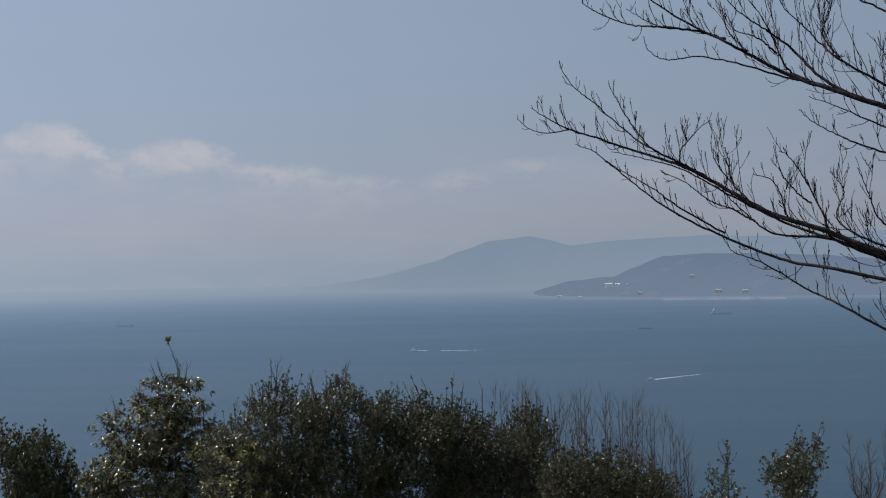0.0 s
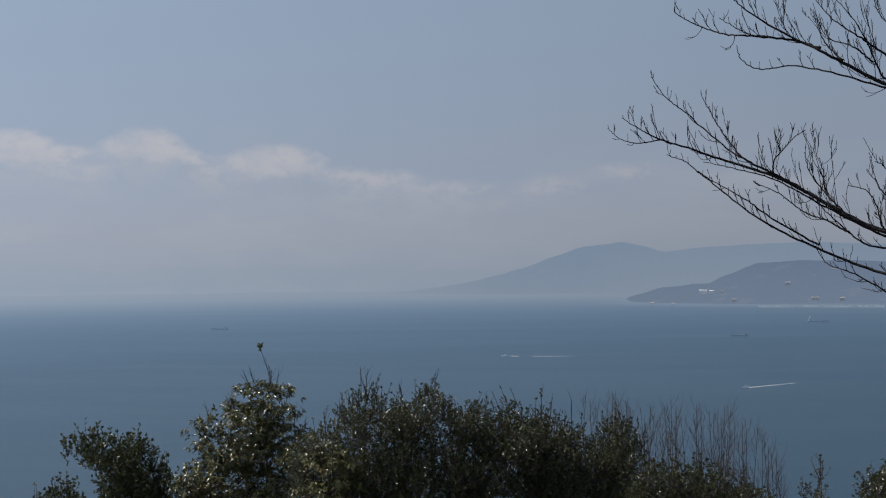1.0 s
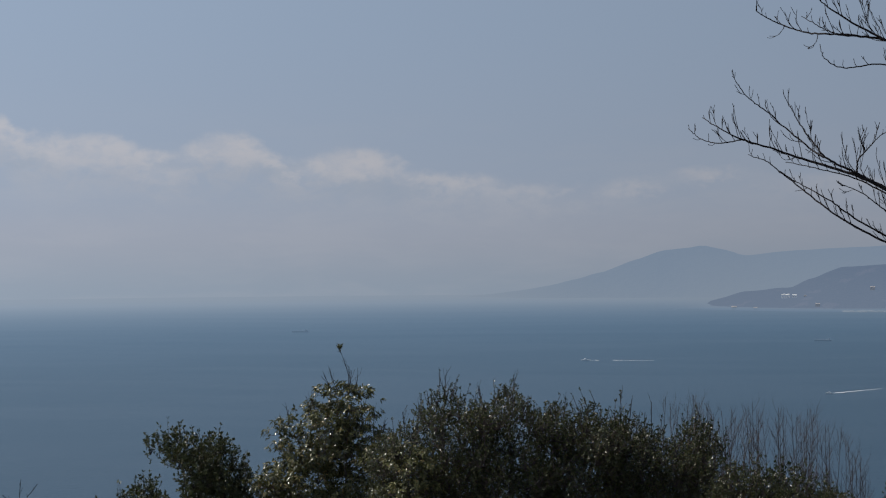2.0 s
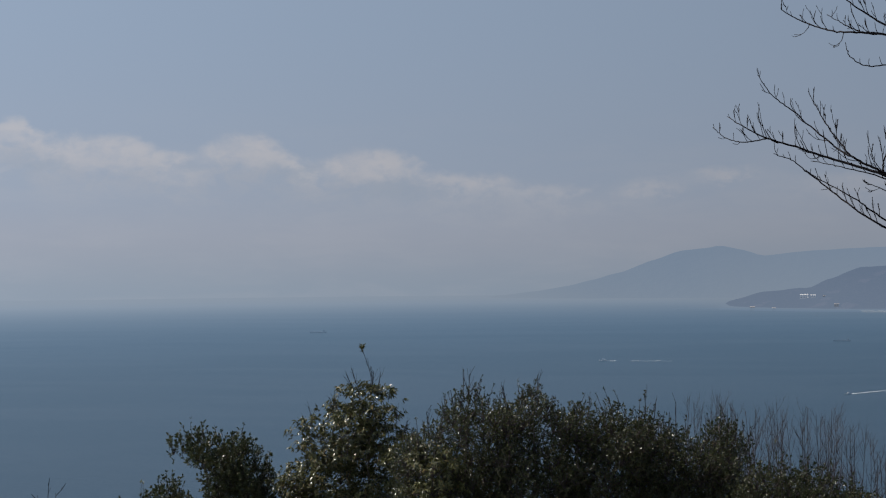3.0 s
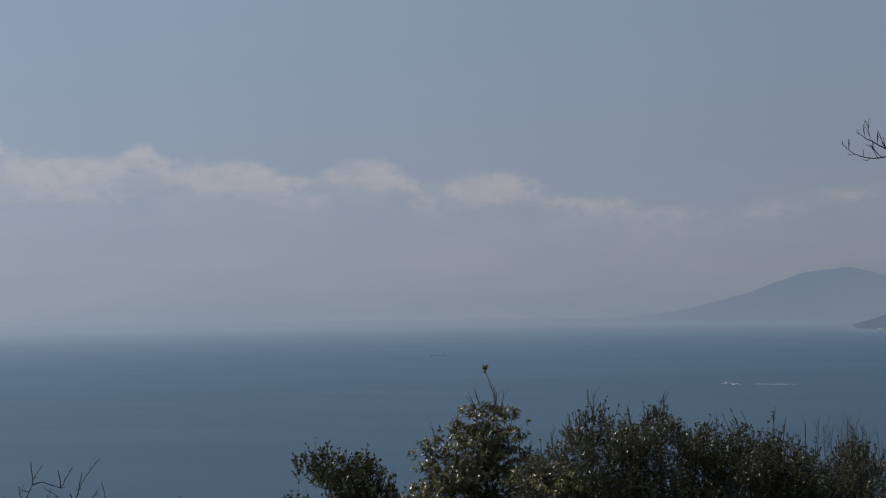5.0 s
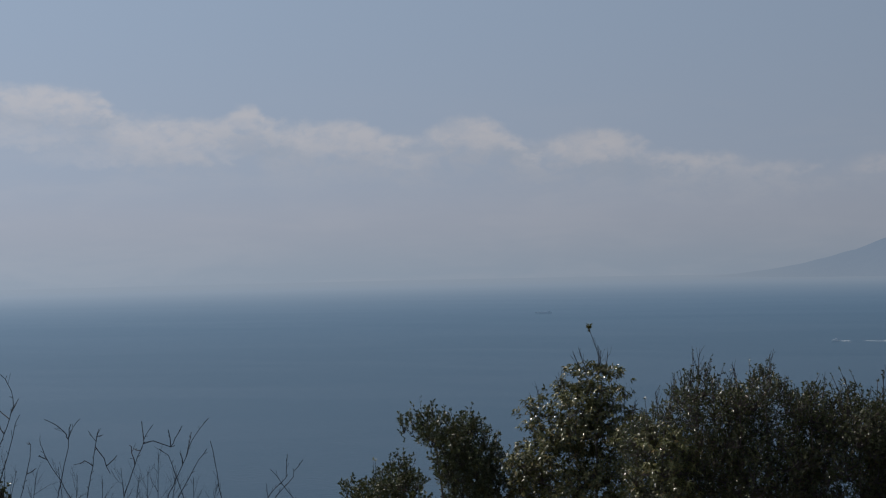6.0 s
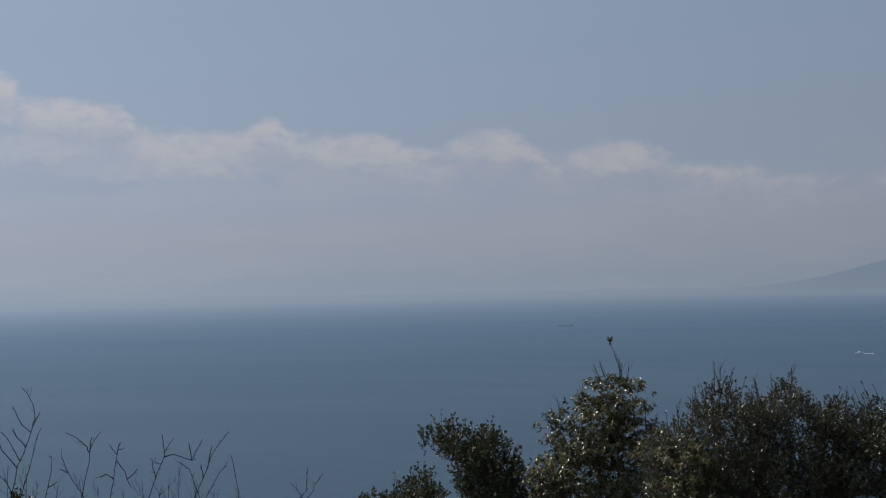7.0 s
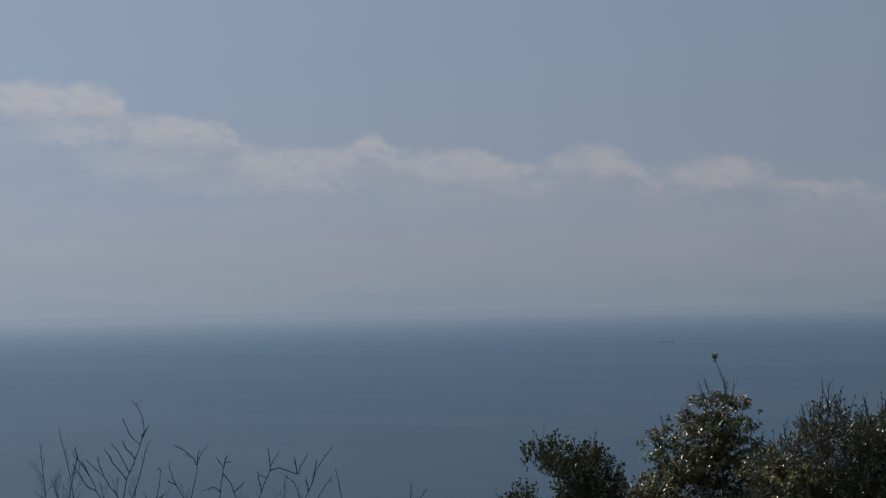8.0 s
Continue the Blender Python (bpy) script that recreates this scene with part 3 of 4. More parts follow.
# the tall tree with long hanging leaves, and a low one of its kind in front of the thicket
LONG = dict(leaf=(0.078, 0.024), mat=LEAF_LONG, count=15, droop=0.75, whorl=0.6, shoot=0.12, dome=True, clump=0.19, edge=0.16, shoots=17, spacing=0.15, sprays=4)
evergreen(11, 10.9, 20.0, [(13.75, -8.2), (13.3, -7.7), (12.95, -6.9), (13.0, -6.2), (12.65, -5.85), (12.3, -6.3), (11.9, -5.5), (11.45, -5.4), (11.1, -5.5), (11.15, -4.75), (10.75, -4.7), (10.35, -4.65),
                           (10.0, -4.75), (9.6, -4.9), (9.55, -5.65), (9.9, -5.7), (9.95, -6.4), (9.2, -6.4), (8.8, -6.65)],
          "tall evergreen tree with long drooping glossy olive leaves on the slope", inner=88, thick=0.6, gaps=-0.08, right=((8.5, -7.4),), left=((13.9, -8.8),),
          twigs=[(11.06, -4.05, 0.28, -0.3), (11.25, -4.3, 0.22, -0.4), (10.35, -3.95, 0.30, -0.15), (10.2, -4.15, 0.25, 0.1), (9.95, -4.3, 0.22, 0.15), (11.75, -4.95, 0.28, -0.1), (11.95, -5.15, 0.25, -0.3),
                 (12.75, -5.5, 0.25, -0.2), (9.3, -5.75, 0.3, 0.1), (13.0, -5.85, 0.3, -0.5), (8.9, -6.1, 0.3, 0.2)],
          plumes=[(10.64, -3.33, 0.5, -0.32)], **LONG)
evergreen(12, 8.0, 14.7, [(8.75, -7.55), (8.35, -7.25), (7.9, -7.05), (7.5, -7.25), (7.15, -7.7)],
          "low evergreen with long glossy olive leaves before the thicket", inner=16, thick=0.3, **{**LONG, "leaf": (0.055, 0.016), "clump": 0.13, "edge": 0.11})
# small-leaved evergreens in a dense thicket
evergreen(21, 6.9, 15.3, [(8.9, -6.5), (8.5, -6.3), (8.1, -6.05), (7.64, -5.7), (7.35, -5.45), (7.1, -5.1), (6.85, -4.85), (6.55, -4.6), (6.3, -4.75), (6.0, -4.95), (5.56, -5.33), (5.2, -5.35)],
          "dense small-leaved evergreen bush with twiggy top on the slope", gaps=-0.13, sprays=26,
          twigs=[(6.5, -4.33, 0.3, 0.1), (6.75, -4.45, 0.3, -0.35), (7.25, -4.95, 0.25, -0.2), (8.2, -5.75, 0.3, -0.1), (5.25, -4.75, 0.28, -0.15), (7.6, -5.35, 0.25, -0.2)])
evergreen(22, 4.1, 15.1, [(5.2, -5.3), (5.0, -5.2), (4.55, -5.0), (4.3, -4.75), (4.07, -4.6), (3.85, -4.75), (3.48, -5.05), (3.13, -5.5), (2.75, -5.6)],
          "dense dark small-leaved evergreen bush on the slope", sprays=18, twigs=[(3.85, -4.35, 0.28, 0.05), (5.2, -4.85, 0.3, -0.2), (3.3, -5.15, 0.2, 0.1)])
evergreen(23, 1.3, 15.2, [(2.6, -5.6), (2.42, -5.2), (2.2, -5.22), (1.95, -5.4), (1.71, -5.75), (1.3, -5.55), (1.0, -5.2), (0.8, -5.3), (0.5, -5.6), (0.1, -5.75), (-0.1, -5.85)],
          "dense evergreen bush with small upright tufts of leaves", sprays=10, edge=0.09, twigs=[(1.85, -5.2, 0.2, 0.1), (-0.7, -5.3, 0.35, 0.15)], plumes=[(-0.27, -5.12, 0.3, 0.0)])
evergreen(24, -1.0, 15.4, [(0.0, -5.85), (-0.3, -5.65), (-0.6, -5.85), (-0.98, -6.1), (-1.32, -6.4), (-1.66, -6.2), (-1.9, -6.5)],
          "dark evergreen bush with loose sprays beside bare shrubs", inner=150, gaps=-0.25, sprays=12, right=((-2.35, -7.4),), twigs=[(-1.45, -5.4, 0.42, 0.0), (-1.2, -5.8, 0.3, 0.1)])
evergreen(33, -3.1, 15.5, [(-2.15, -6.85), (-2.35, -6.55), (-2.6, -6.25), (-2.85, -5.95), (-3.08, -5.80), (-3.4, -5.95), (-3.7, -6.20), (-3.95, -6.50), (-4.05, -6.85)],
          "upright evergreen bush with a narrow crown among bare shrubs", inner=150, gaps=-0.3, sprays=8, right=((-4.05, -7.35), (-4.2, -8.25)), left=((-1.8, -7.35),), clump=0.13)
TUFTED = dict(leaf=(0.028, 0.0115), mat=LEAF_SMALL, count=19, droop=0.0, whorl=0.5, shoot=0.12, clump=0.13, edge=0.11, sprays=3, gaps=-0.3, shoots=22)
evergreen(25, -5.0, 14.6, [(-4.1, -7.62), (-4.55, -7.47), (-4.98, -7.34), (-5.38, -7.37), (-5.65, -7.72), (-5.95, -7.47), (-6.25, -7.47)],
          "low evergreen bush with rounded leafy tufts", inner=110, thick=0.5, **TUFTED)
evergreen(26, -7.3, 14.6, [(-6.5, -7.77), (-6.9, -7.67), (-7.15, -7.72), (-7.4, -8.02), (-7.85, -8.07), (-8.3, -8.32), (-8.6, -8.72)],
          "low evergreen bush with rounded leafy tufts", inner=90, thick=0.5, **TUFTED)
evergreen(27, -10.4, 15.0, [(-9.9, -9.0), (-10.28, -8.45), (-10.5, -8.25), (-10.72, -8.1), (-10.83, -7.65), (-10.9, -8.6)],
          "slender young evergreen with one upright leafy shoot", inner=16, thick=0.25, sprays=5, clump=0.10, edge=0.07, shoots=10, plumes=[(-10.83, -7.55, 0.25, 0.0)])
evergreen(28, -13.4, 16.0, [(-12.3, -8.3), (-12.45, -8.0), (-12.8, -7.75), (-13.14, -7.55), (-13.25, -7.2), (-13.46, -7.05), (-13.75, -7.25), (-14.03, -7.0), (-14.25, -7.3), (-14.3, -7.7)],
          "small round-crowned evergreen standing alone on the slope", inner=46, thick=0.5, gaps=-0.02, right=((-14.15, -8.1), (-14.3, -8.4), (-13.9, -9.2)), left=((-12.4, -9.1),), leaf=(0.032, 0.0145), clump=0.13, edge=0.09, shoots=16)
evergreen(29, 15.7, 20.4, [(17.90, -6.45), (17.50, -6.25), (17.15, -6.2), (16.85, -6.12), (16.50, -6.25), (16.20, -6.5), (15.95, -6.35), (15.65, -6.25), (15.30, -6.3), (15.05, -6.55), (14.85, -6.9), (14.55, -7.2), (14.35, -7.6)],
          "evergreen tree with leafy boughs fanning out to one side", leaf=(0.050, 0.023), mat=LEAF_FRESH, count=14, droop=0.0, shoot=0.17, clump=0.17, edge=0.13, inner=150, gaps=-0.06, sprays=22, fork=0.45,
          left=((17.85, -6.95), (17.45, -7.45), (17.00, -7.95), (16.70, -8.5)), right=((14.15, -8.0),), spacing=0.14)
evergreen(30, 18.6, 20.3, [(20.1, -8.6), (19.7, -8.75), (19.3, -8.9), (19.0, -8.35), (18.8, -8.6), (18.45, -8.0), (18.1, -7.9), (17.85, -7.95), (17.65, -8.4)],
          "low evergreen bush with loose leafy shoots", leaf=(0.050, 0.023), mat=LEAF_FRESH, count=14, droop=0.0, clump=0.16, edge=0.11, inner=40, thick=0.5, sprays=8, left=((20.6, -9.3),), shoots=13)
evergreen(31, 14.1, 20.6, [(14.5, -7.9), (14.25, -7.6), (14.1, -7.95), (13.9, -8.2), (13.75, -8.6)],
          "thin young evergreen with sparse upright shoots", leaf=(0.05, 0.02), mat=LEAF_FRESH, inner=18, thick=0.3, clump=0.13, edge=0.09, shoots=9, sprays=6, twigs=[(14.25, -7.3, 0.35, 0.0)])

# bare shrubs beyond the thicket
for k, (b, tops) in enumerate([(-2.7, [(-1.98, -5.25), (-2.45, -5.75), (-2.8, -5.55), (-3.04, -5.14), (-3.26, -5.42)]),
                               (-3.9, [(-3.53, -5.42), (-3.8, -5.8), (-4.09, -5.73), (-4.47, -5.68), (-4.75, -6.05)]),
                               (-5.3, [(-5.0, -5.75), (-5.25, -5.4), (-5.47, -5.9)]),
                               (-6.8, [(-6.1, -5.95), (-6.22, -5.58), (-6.7, -5.8), (-7.0, -6.05), (-7.28, -5.62), (-7.5, -5.8)]),
                               (-8.0, [(-7.75, -6.7), (-7.93, -6.22), (-8.52, -6.44)]),
                               (-8.9, [(-8.74, -6.9), (-9.0, -7.3), (-9.21, -7.6)])]):
    bare_bush(50 + k, (b, 17.5), [(tb - e, tr - 1.6 * e, 17.5 + 0.12 * i + e) for i, (tb, tr) in enumerate(tops) for e in (0.0, 0.16)],
              "leafless shrub of upright reddish-brown twigs behind the bushes", radius=0.0036, spread=0.5, side=0.38, fan=1.5, rise=0.55, bend=0.07)


def sapling(seed, reach, base, *branches):
    """A leafless sapling: forked thin branches, each given by a few bearings and rises, on stems that spread from one foot."""
    rng = random.Random(seed)
    at = foot(base, reach)
    tree = thing("bare_sapling", at, "leafless sapling with thin forked dark twigs", "shrub", "leafless shrubs")
    grown = []
    for k, points in enumerate(branches):
        deep = 0.12 * math.sin(1.9 * k + seed)
        line = [polar(b, r, reach + deep * (0.3 + 0.3 * i)) - at for i, (b, r) in enumerate(points)]
        main = k == 0 or points[0][1] < -8.1
        if main:
            lower = line[0] + (line[0] - line[1]).normalized() * 0.35
            line = [Vector((0, 0, -0.1)), Vector((lower.x * 0.55, lower.y * 0.55, lower.z * 0.6)), lower] + line
        else:
            first = (line[0] + at - Vector((0, 0, EYE))).normalized()
            line[0] = min(grown, key=lambda p: ((p + at - Vector((0, 0, EYE))).normalized() - first).length).copy()
        pts = []
        for a, b in zip(line, line[1:]):
            steps = max(2, int((b - a).length / 0.045))
            pts += [a.lerp(b, i / steps) + Vector((rng.gauss(0, 0.0035), rng.gauss(0, 0.0035), rng.gauss(0, 0.002))) * (i > 0) for i in range(steps)]
        pts.append(line[-1])
        n = len(pts)
        grown += pts
        thick = 0.0046 if main else 0.0018
        radii = [thick * (1 - i / n) ** 0.8 + 0.0017 for i in range(n)]
        soup = Soup(rng)
        soup.tube(pts, radii, 5)
        for i in range(max(1, n - 16), n - 1):
            along = (pts[i + 1] - pts[i]).normalized()
            if rng.random() < 0.5:
                twig(soup, pts[i], turned(rng, along, rng.uniform(0.5, 0.9)), rng.uniform(0.008, 0.02), 0.0021, 0, 0.1, 0.5, 0.05, 4, 0.0016)
            elif rng.random() < 0.3:
                twig(soup, pts[i], turned(rng, along, rng.uniform(0.3, 0.6), 0.1), rng.uniform(0.03, 0.09), 0.0016, 0, 0.15, 0.5, 0.05, 4, 0.0014)
        part("branch", soup.mesh("branch"), BARK_DARK, tree)
    return tree


# bare saplings at the open end of the slope
sapling(80, 10.0, 33.7, [(33.67, -8.29), (33.47, -7.37), (33.14, -6.63), (32.94, -6.08), (32.79, -5.61), (32.85, -5.04), (33.06, -4.6), (33.24, -4.41)],
        [(32.94, -6.12), (33.26, -5.78), (33.44, -5.39), (33.57, -5.08)],
        [(32.85, -5.89), (32.7, -5.57), (32.59, -5.34)],
        [(33.12, -6.59), (33.45, -6.24), (33.59, -5.9)],
        [(33.47, -7.32), (33.79, -6.93), (34.28, -6.2)],
        [(33.42, -7.09), (33.69, -6.42), (34.0, -6.02)],
        [(33.3, -8.31), (33.01, -7.39), (32.86, -6.84), (32.76, -6.37), (32.57, -5.95)])
sapling(81, 10.0, 33.6, [(33.62, -8.29), (34.16, -7.42), (34.52, -6.98), (34.93, -6.58)],
        [(34.34, -7.22), (34.47, -6.75), (34.51, -6.47)])
sapling(82, 10.0, 34.3, [(34.31, -8.25), (34.8, -7.2), (35.11, -6.57)],
        [(34.62, -7.67), (34.89, -7.56), (35.16, -7.13), (35.43, -6.7)],
        [(34.8, -7.2), (35.24, -6.52), (35.33, -6.05)])
sapling(83, 10.0, 32.4, [(32.37, -8.15), (32.22, -7.53), (32.19, -7.06), (32.26, -6.96)],
        [(32.28, -8.09), (32.04, -7.96)])
sapling(84, 10.0, 31.1, [(31.06, -8.22), (30.89, -7.5), (30.82, -6.94), (30.65, -6.52), (30.39, -6.2)],
        [(30.82, -6.94), (30.94, -6.69), (31.26, -6.39), (31.68, -6.16)],
        [(30.8, -6.89), (30.72, -6.37)],
        [(31.29, -8.21), (31.61, -7.65), (31.79, -7.17), (31.84, -6.98)],
        [(31.61, -7.64), (31.92, -7.5)])
sapling(85, 10.0, 30.0, [(30.02, -8.27), (29.88, -7.46), (29.81, -7.08), (30.09, -6.67)],
        [(29.81, -7.1), (29.71, -6.63)],
        [(29.81, -6.94), (29.59, -6.85)],
        [(30.0, -7.97), (30.25, -7.77), (30.42, -7.88)],
        [(29.78, -7.22), (29.53, -7.71), (29.32, -8.29)],
        [(29.39, -7.86), (29.06, -7.64)])
sapling(86, 10.0, 28.5, [(28.52, -8.35), (28.29, -7.72), (28.07, -7.25), (27.99, -6.97), (27.69, -6.55)],
        [(28.04, -7.11), (28.1, -6.43)],
        [(28.19, -7.48), (28.41, -7.41)],
        [(28.07, -7.25), (27.7, -7.15), (27.03, -7.41), (26.88, -7.11), (26.6, -6.64)],
        [(27.03, -7.41), (27.12, -6.76)],
        [(28.44, -7.9), (28.5, -7.33), (28.57, -7.28)])
sapling(87, 10.0, 26.8, [(26.76, -8.42), (26.46, -7.8), (26.25, -7.23), (25.95, -6.8), (25.59, -6.38)],
        [(26.41, -7.7), (26.25, -6.89)],
        [(26.9, -8.4), (27.13, -7.72), (27.47, -7.47)],
        [(26.66, -8.07), (26.7, -7.64)])
sapling(88, 10.0, 26.3, [(26.28, -8.44), (25.97, -7.91), (25.68, -7.54)])
sapling(89, 10.0, 25.3, [(25.3, -8.48), (25.39, -7.93), (25.54, -7.25)])
sapling(90, 10.0, 23.4, [(23.38, -9.47), (23.08, -9.12), (22.67, -8.75), (22.6, -7.88)],
        [(23.09, -9.48), (22.58, -8.95), (22.01, -8.09)],
        [(22.83, -8.99), (23.26, -8.43)],
        [(23.38, -9.47), (23.42, -8.96)])
for k, (b, tops) in enumerate([(31.3, [(32.0, -8.1), (31.2, -7.95), (30.5, -8.3)]), (29.0, [(29.6, -8.5), (28.9, -8.1), (28.2, -8.4)]), (27.4, [(27.9, -8.3), (27.5, -7.7), (26.8, -8.3)]),
                               (34.0, [(34.4, -7.4), (33.8, -7.3), (33.1, -7.6), (32.7, -8.0)]), (35.6, [(36.6, -5.9), (35.9, -5.3), (35.2, -6.3), (36.2, -7.2)]), (25.7, [(26.2, -8.6), (25.3, -8.9)])]):
    bare_bush(120 + k, (b, 10.4), [(tb, tr, 10.4 + 0.1 * i) for i, (tb, tr) in enumerate(tops)],
              "leafless shrub with fine tangled dark twigs", BARK_DARK, 0.0024, 0.55, side=0.22, fan=0.9, rise=0.3, bend=0.09)
evergreen(32, 33.5, 10.8, [(33.75, -8.5), (33.5, -8.2), (33.3, -8.35), (33.15, -8.7)], "small leafy evergreen shoot among bare saplings", leaf=(0.030, 0.014), mat=LEAF_FRESH,
          inner=6, thick=0.1, clump=0.06, edge=0.05, shoot=0.07, shoots=8, sprays=3, spacing=0.05)

# the bare tree that reaches in with its limbs
BARE_TREE_REACH = 14.0
BARE_TREE_AT = foot(-25.0, BARE_TREE_REACH)
BARE_RNG = random.Random(5)


def build_bare_tree():
    at, reach = BARE_TREE_AT, BARE_TREE_REACH
    tree = thing("bare_tree", at, "large leafless tree with long slender ascending limbs", "tree", "trees on the slope")
    stem = [Vector((0, 0, -0.2)), polar(-24.7, -9, reach) - at, polar(-24.2, -2, reach) - at, polar(-24.6, 4, reach) - at, polar(-24.0, 14, reach) - at]
    trunk = Soup(BARE_RNG)
    bole = spline(stem, 7)
    trunk.tube(bole, [0.15 * (1 - i / len(bole)) + 0.03 for i in range(len(bole))], 12)
    part("trunk", smooth(trunk.mesh("trunk")), BARK_GREY, tree)
    return tree


def limb(tree, thick, side, *line, depth=0.0, power=1.35, every=0.055):
    """One limb from root to tip, with short twigs that curve upward."""
    rng, at = BARE_RNG, BARE_TREE_AT
    d = BARE_TREE_REACH + depth
    pts = spline([polar(b, r, d + 0.15 * math.sin(1.7 * b)) - at for b, r in line], 9)
    n = len(pts)
    rad = [0.72 * thick * (1 - i / n) ** power + 0.0034 for i in range(n)]
    pts = [p + Vector((rng.gauss(0, 0.0025), rng.gauss(0, 0.01), rng.gauss(0, 0.0025))) for p in pts]
    soup = Soup(rng)
    soup.tube(pts, rad, 7)
    ob = part("limb", smooth(soup.mesh("limb")), BARK_DARK, tree)
    fine = Soup(rng)
    walked = 0.0
    for i in range(2, n - 1):
        seg = pts[i + 1] - pts[i]
        steps = max(1, int(seg.length / 0.03))
        for k in range(steps):
            walked += seg.length / steps
            if walked < every * rng.uniform(0.5, 2.4):
                continue
            walked = 0.0
            along = seg.normalized()
            up = 1.0 if rng.random() < 0.8 else -0.7
            v = along * rng.uniform(0.4, 1.0) + Vector((rng.gauss(0, 0.2), rng.gauss(0, 0.35), up * rng.uniform(0.3, 0.9)))
            long = side * rng.choice((0.35, 0.7, 1.1, 1.6, 2.1)) * rng.uniform(0.7, 1.3) * (1.15 - 0.8 * i / n)
            twig(fine, pts[i].lerp(pts[i + 1], k / steps), v, long, min(rad[i] * 0.6, 0.0040), 2 if long > 0.28 else 1 if long > 0.07 else 0, 0.85, 0.5, 0.12, 4, 0.0024)
    tagged(part("twig_spray", fine.mesh("twig_spray"), BARK_DARK, ob), kind="stuff")


bare_tree = build_bare_tree()
limb(bare_tree, 0.042, 0.20, (-24.4, -5.8), (-19.5, -1.8), (-15.27, 0.26), (-12.65, 1.23), (-10.56, 2.44), (-9.22, 3.16), (-7.0, 3.94), (-4.98, 4.65), (-4.15, 5.08), (-3.5, 5.5))
limb(bare_tree, 0.006, 0.10, (-5.3, 4.5), (-4.98, 4.62), (-4.15, 4.5), (-3.42, 4.69), (-2.95, 5.1))
limb(bare_tree, 0.014, 0.18, (-10.2, 2.7), (-9.1, 3.3), (-8.05, 3.87), (-7.35, 4.35), (-6.0, 5.59), (-5.19, 6.26), (-4.64, 7.04))
limb(bare_tree, 0.007, 0.14, (-8.05, 3.87), (-7.35, 4.8), (-6.98, 5.45), (-6.63, 6.11), depth=0.05)
limb(bare_tree, 0.008, 0.12, (-9.2, 3.3), (-9.25, 3.75), (-9.65, 4.21), (-9.96, 4.56), (-10.41, 4.86))
limb(bare_tree, 0.005, 0.10, (-9.5, 4.1), (-9.4, 4.4), (-9.25, 4.85))
limb(bare_tree, 0.026, 0.11, (-24.4, -5.4), (-19.5, -2.2), (-15.26, -0.98), (-13.14, -0.56), (-10.79, 0.4), (-8.76, 1.49), (-6.98, 2.88), (-5.96, 3.73), (-5.21, 4.05), depth=-0.2)
limb(bare_tree, 0.009, 0.09, (-10.9, 0.5), (-9.21, 1.5), (-8.15, 2.3), (-6.98, 2.98), (-6.4, 3.4), depth=-0.2)
limb(bare_tree, 0.018, 0.14, (-24.5, -8.0), (-19.5, -4.8), (-15.24, -2.34), (-13.98, -1.69), (-12.19, -0.6), (-11.22, -0.22), (-10.79, 0.35), depth=-0.25)
limb(bare_tree, 0.020, 0.14, (-20, -2.0), (-15.27, 0.09), (-12.72, 0.48), (-11.43, 1.49), (-10.56, 2.36), depth=0.1)
limb(bare_tree, 0.010, 0.14, (-12.0, 0.95), (-11.24, 1.4), (-10.37, 1.74), (-9.41, 2.47), (-8.48, 2.94), depth=0.1)
limb(bare_tree, 0.020, 0.16, (-20, -1.9), (-15.3, 0.05), (-13.2, 0.85), (-11.2, 1.9), (-9.4, 2.95), (-8.0, 3.4), (-6.6, 3.75), depth=0.15)
limb(bare_tree, 0.016, 0.22, (-17.5, -0.9), (-14.87, 0.27), (-14.6, 1.0), (-13.87, 2.52), (-13.26, 3.42), (-12.92, 3.6), every=0.045)
limb(bare_tree, 0.010, 0.20, (-13.6, 0.9), (-13.16, 1.2), (-13.0, 1.9), (-12.66, 2.5), (-11.95, 2.75), every=0.045)
limb(bare_tree, 0.009, 0.20, (-14.1, 1.6), (-13.6, 2.0), (-13.1, 2.6), (-12.9, 3.0), every=0.045)
limb(bare_tree, 0.010, 0.18, (-11.7, 1.85), (-11.35, 2.21), (-10.82, 2.85), (-10.47, 3.5), (-10.39, 4.03), every=0.045)
limb(bare_tree, 0.009, 0.18, (-11.3, 2.2), (-11.1, 2.7), (-11.05, 3.3), (-10.9, 3.8), every=0.045)
limb(bare_tree, 0.012, 0.20, (-17.5, -0.4), (-15.7, 0.4), (-15.0, 1.1), (-15.3, 2.0), (-14.8, 2.8), every=0.045)
limb(bare_tree, 0.012, 0.20, (-18.0, -0.2), (-16.6, 0.9), (-16.2, 1.9), (-15.8, 2.9), every=0.045)
limb(bare_tree, 0.044, 0.22, (-24.3, 1.6), (-19.5, 4.0), (-15.33, 5.7), (-13.22, 6.52), (-11.41, 7.57), (-9.41, 8.64), (-8.08, 9.58), (-7.3, 10.3), depth=0.2)
limb(bare_tree, 0.014, 0.14, (-11.0, 7.9), (-9.88, 8.26), (-8.45, 8.45), (-7.39, 8.58), (-6.38, 8.96), (-5.6, 9.43), (-5.6, 9.8), depth=0.2)
limb(bare_tree, 0.008, 0.14, (-9.2, 8.4), (-8.45, 8.5), (-7.92, 8.75), (-7.25, 9.17), depth=0.25)
limb(bare_tree, 0.011, 0.10, (-14.0, 6.2), (-13.13, 6.4), (-11.41, 6.98), (-9.94, 7.29), (-8.76, 7.2), (-8.06, 7.59), (-7.9, 8.11), depth=0.1, every=0.12)
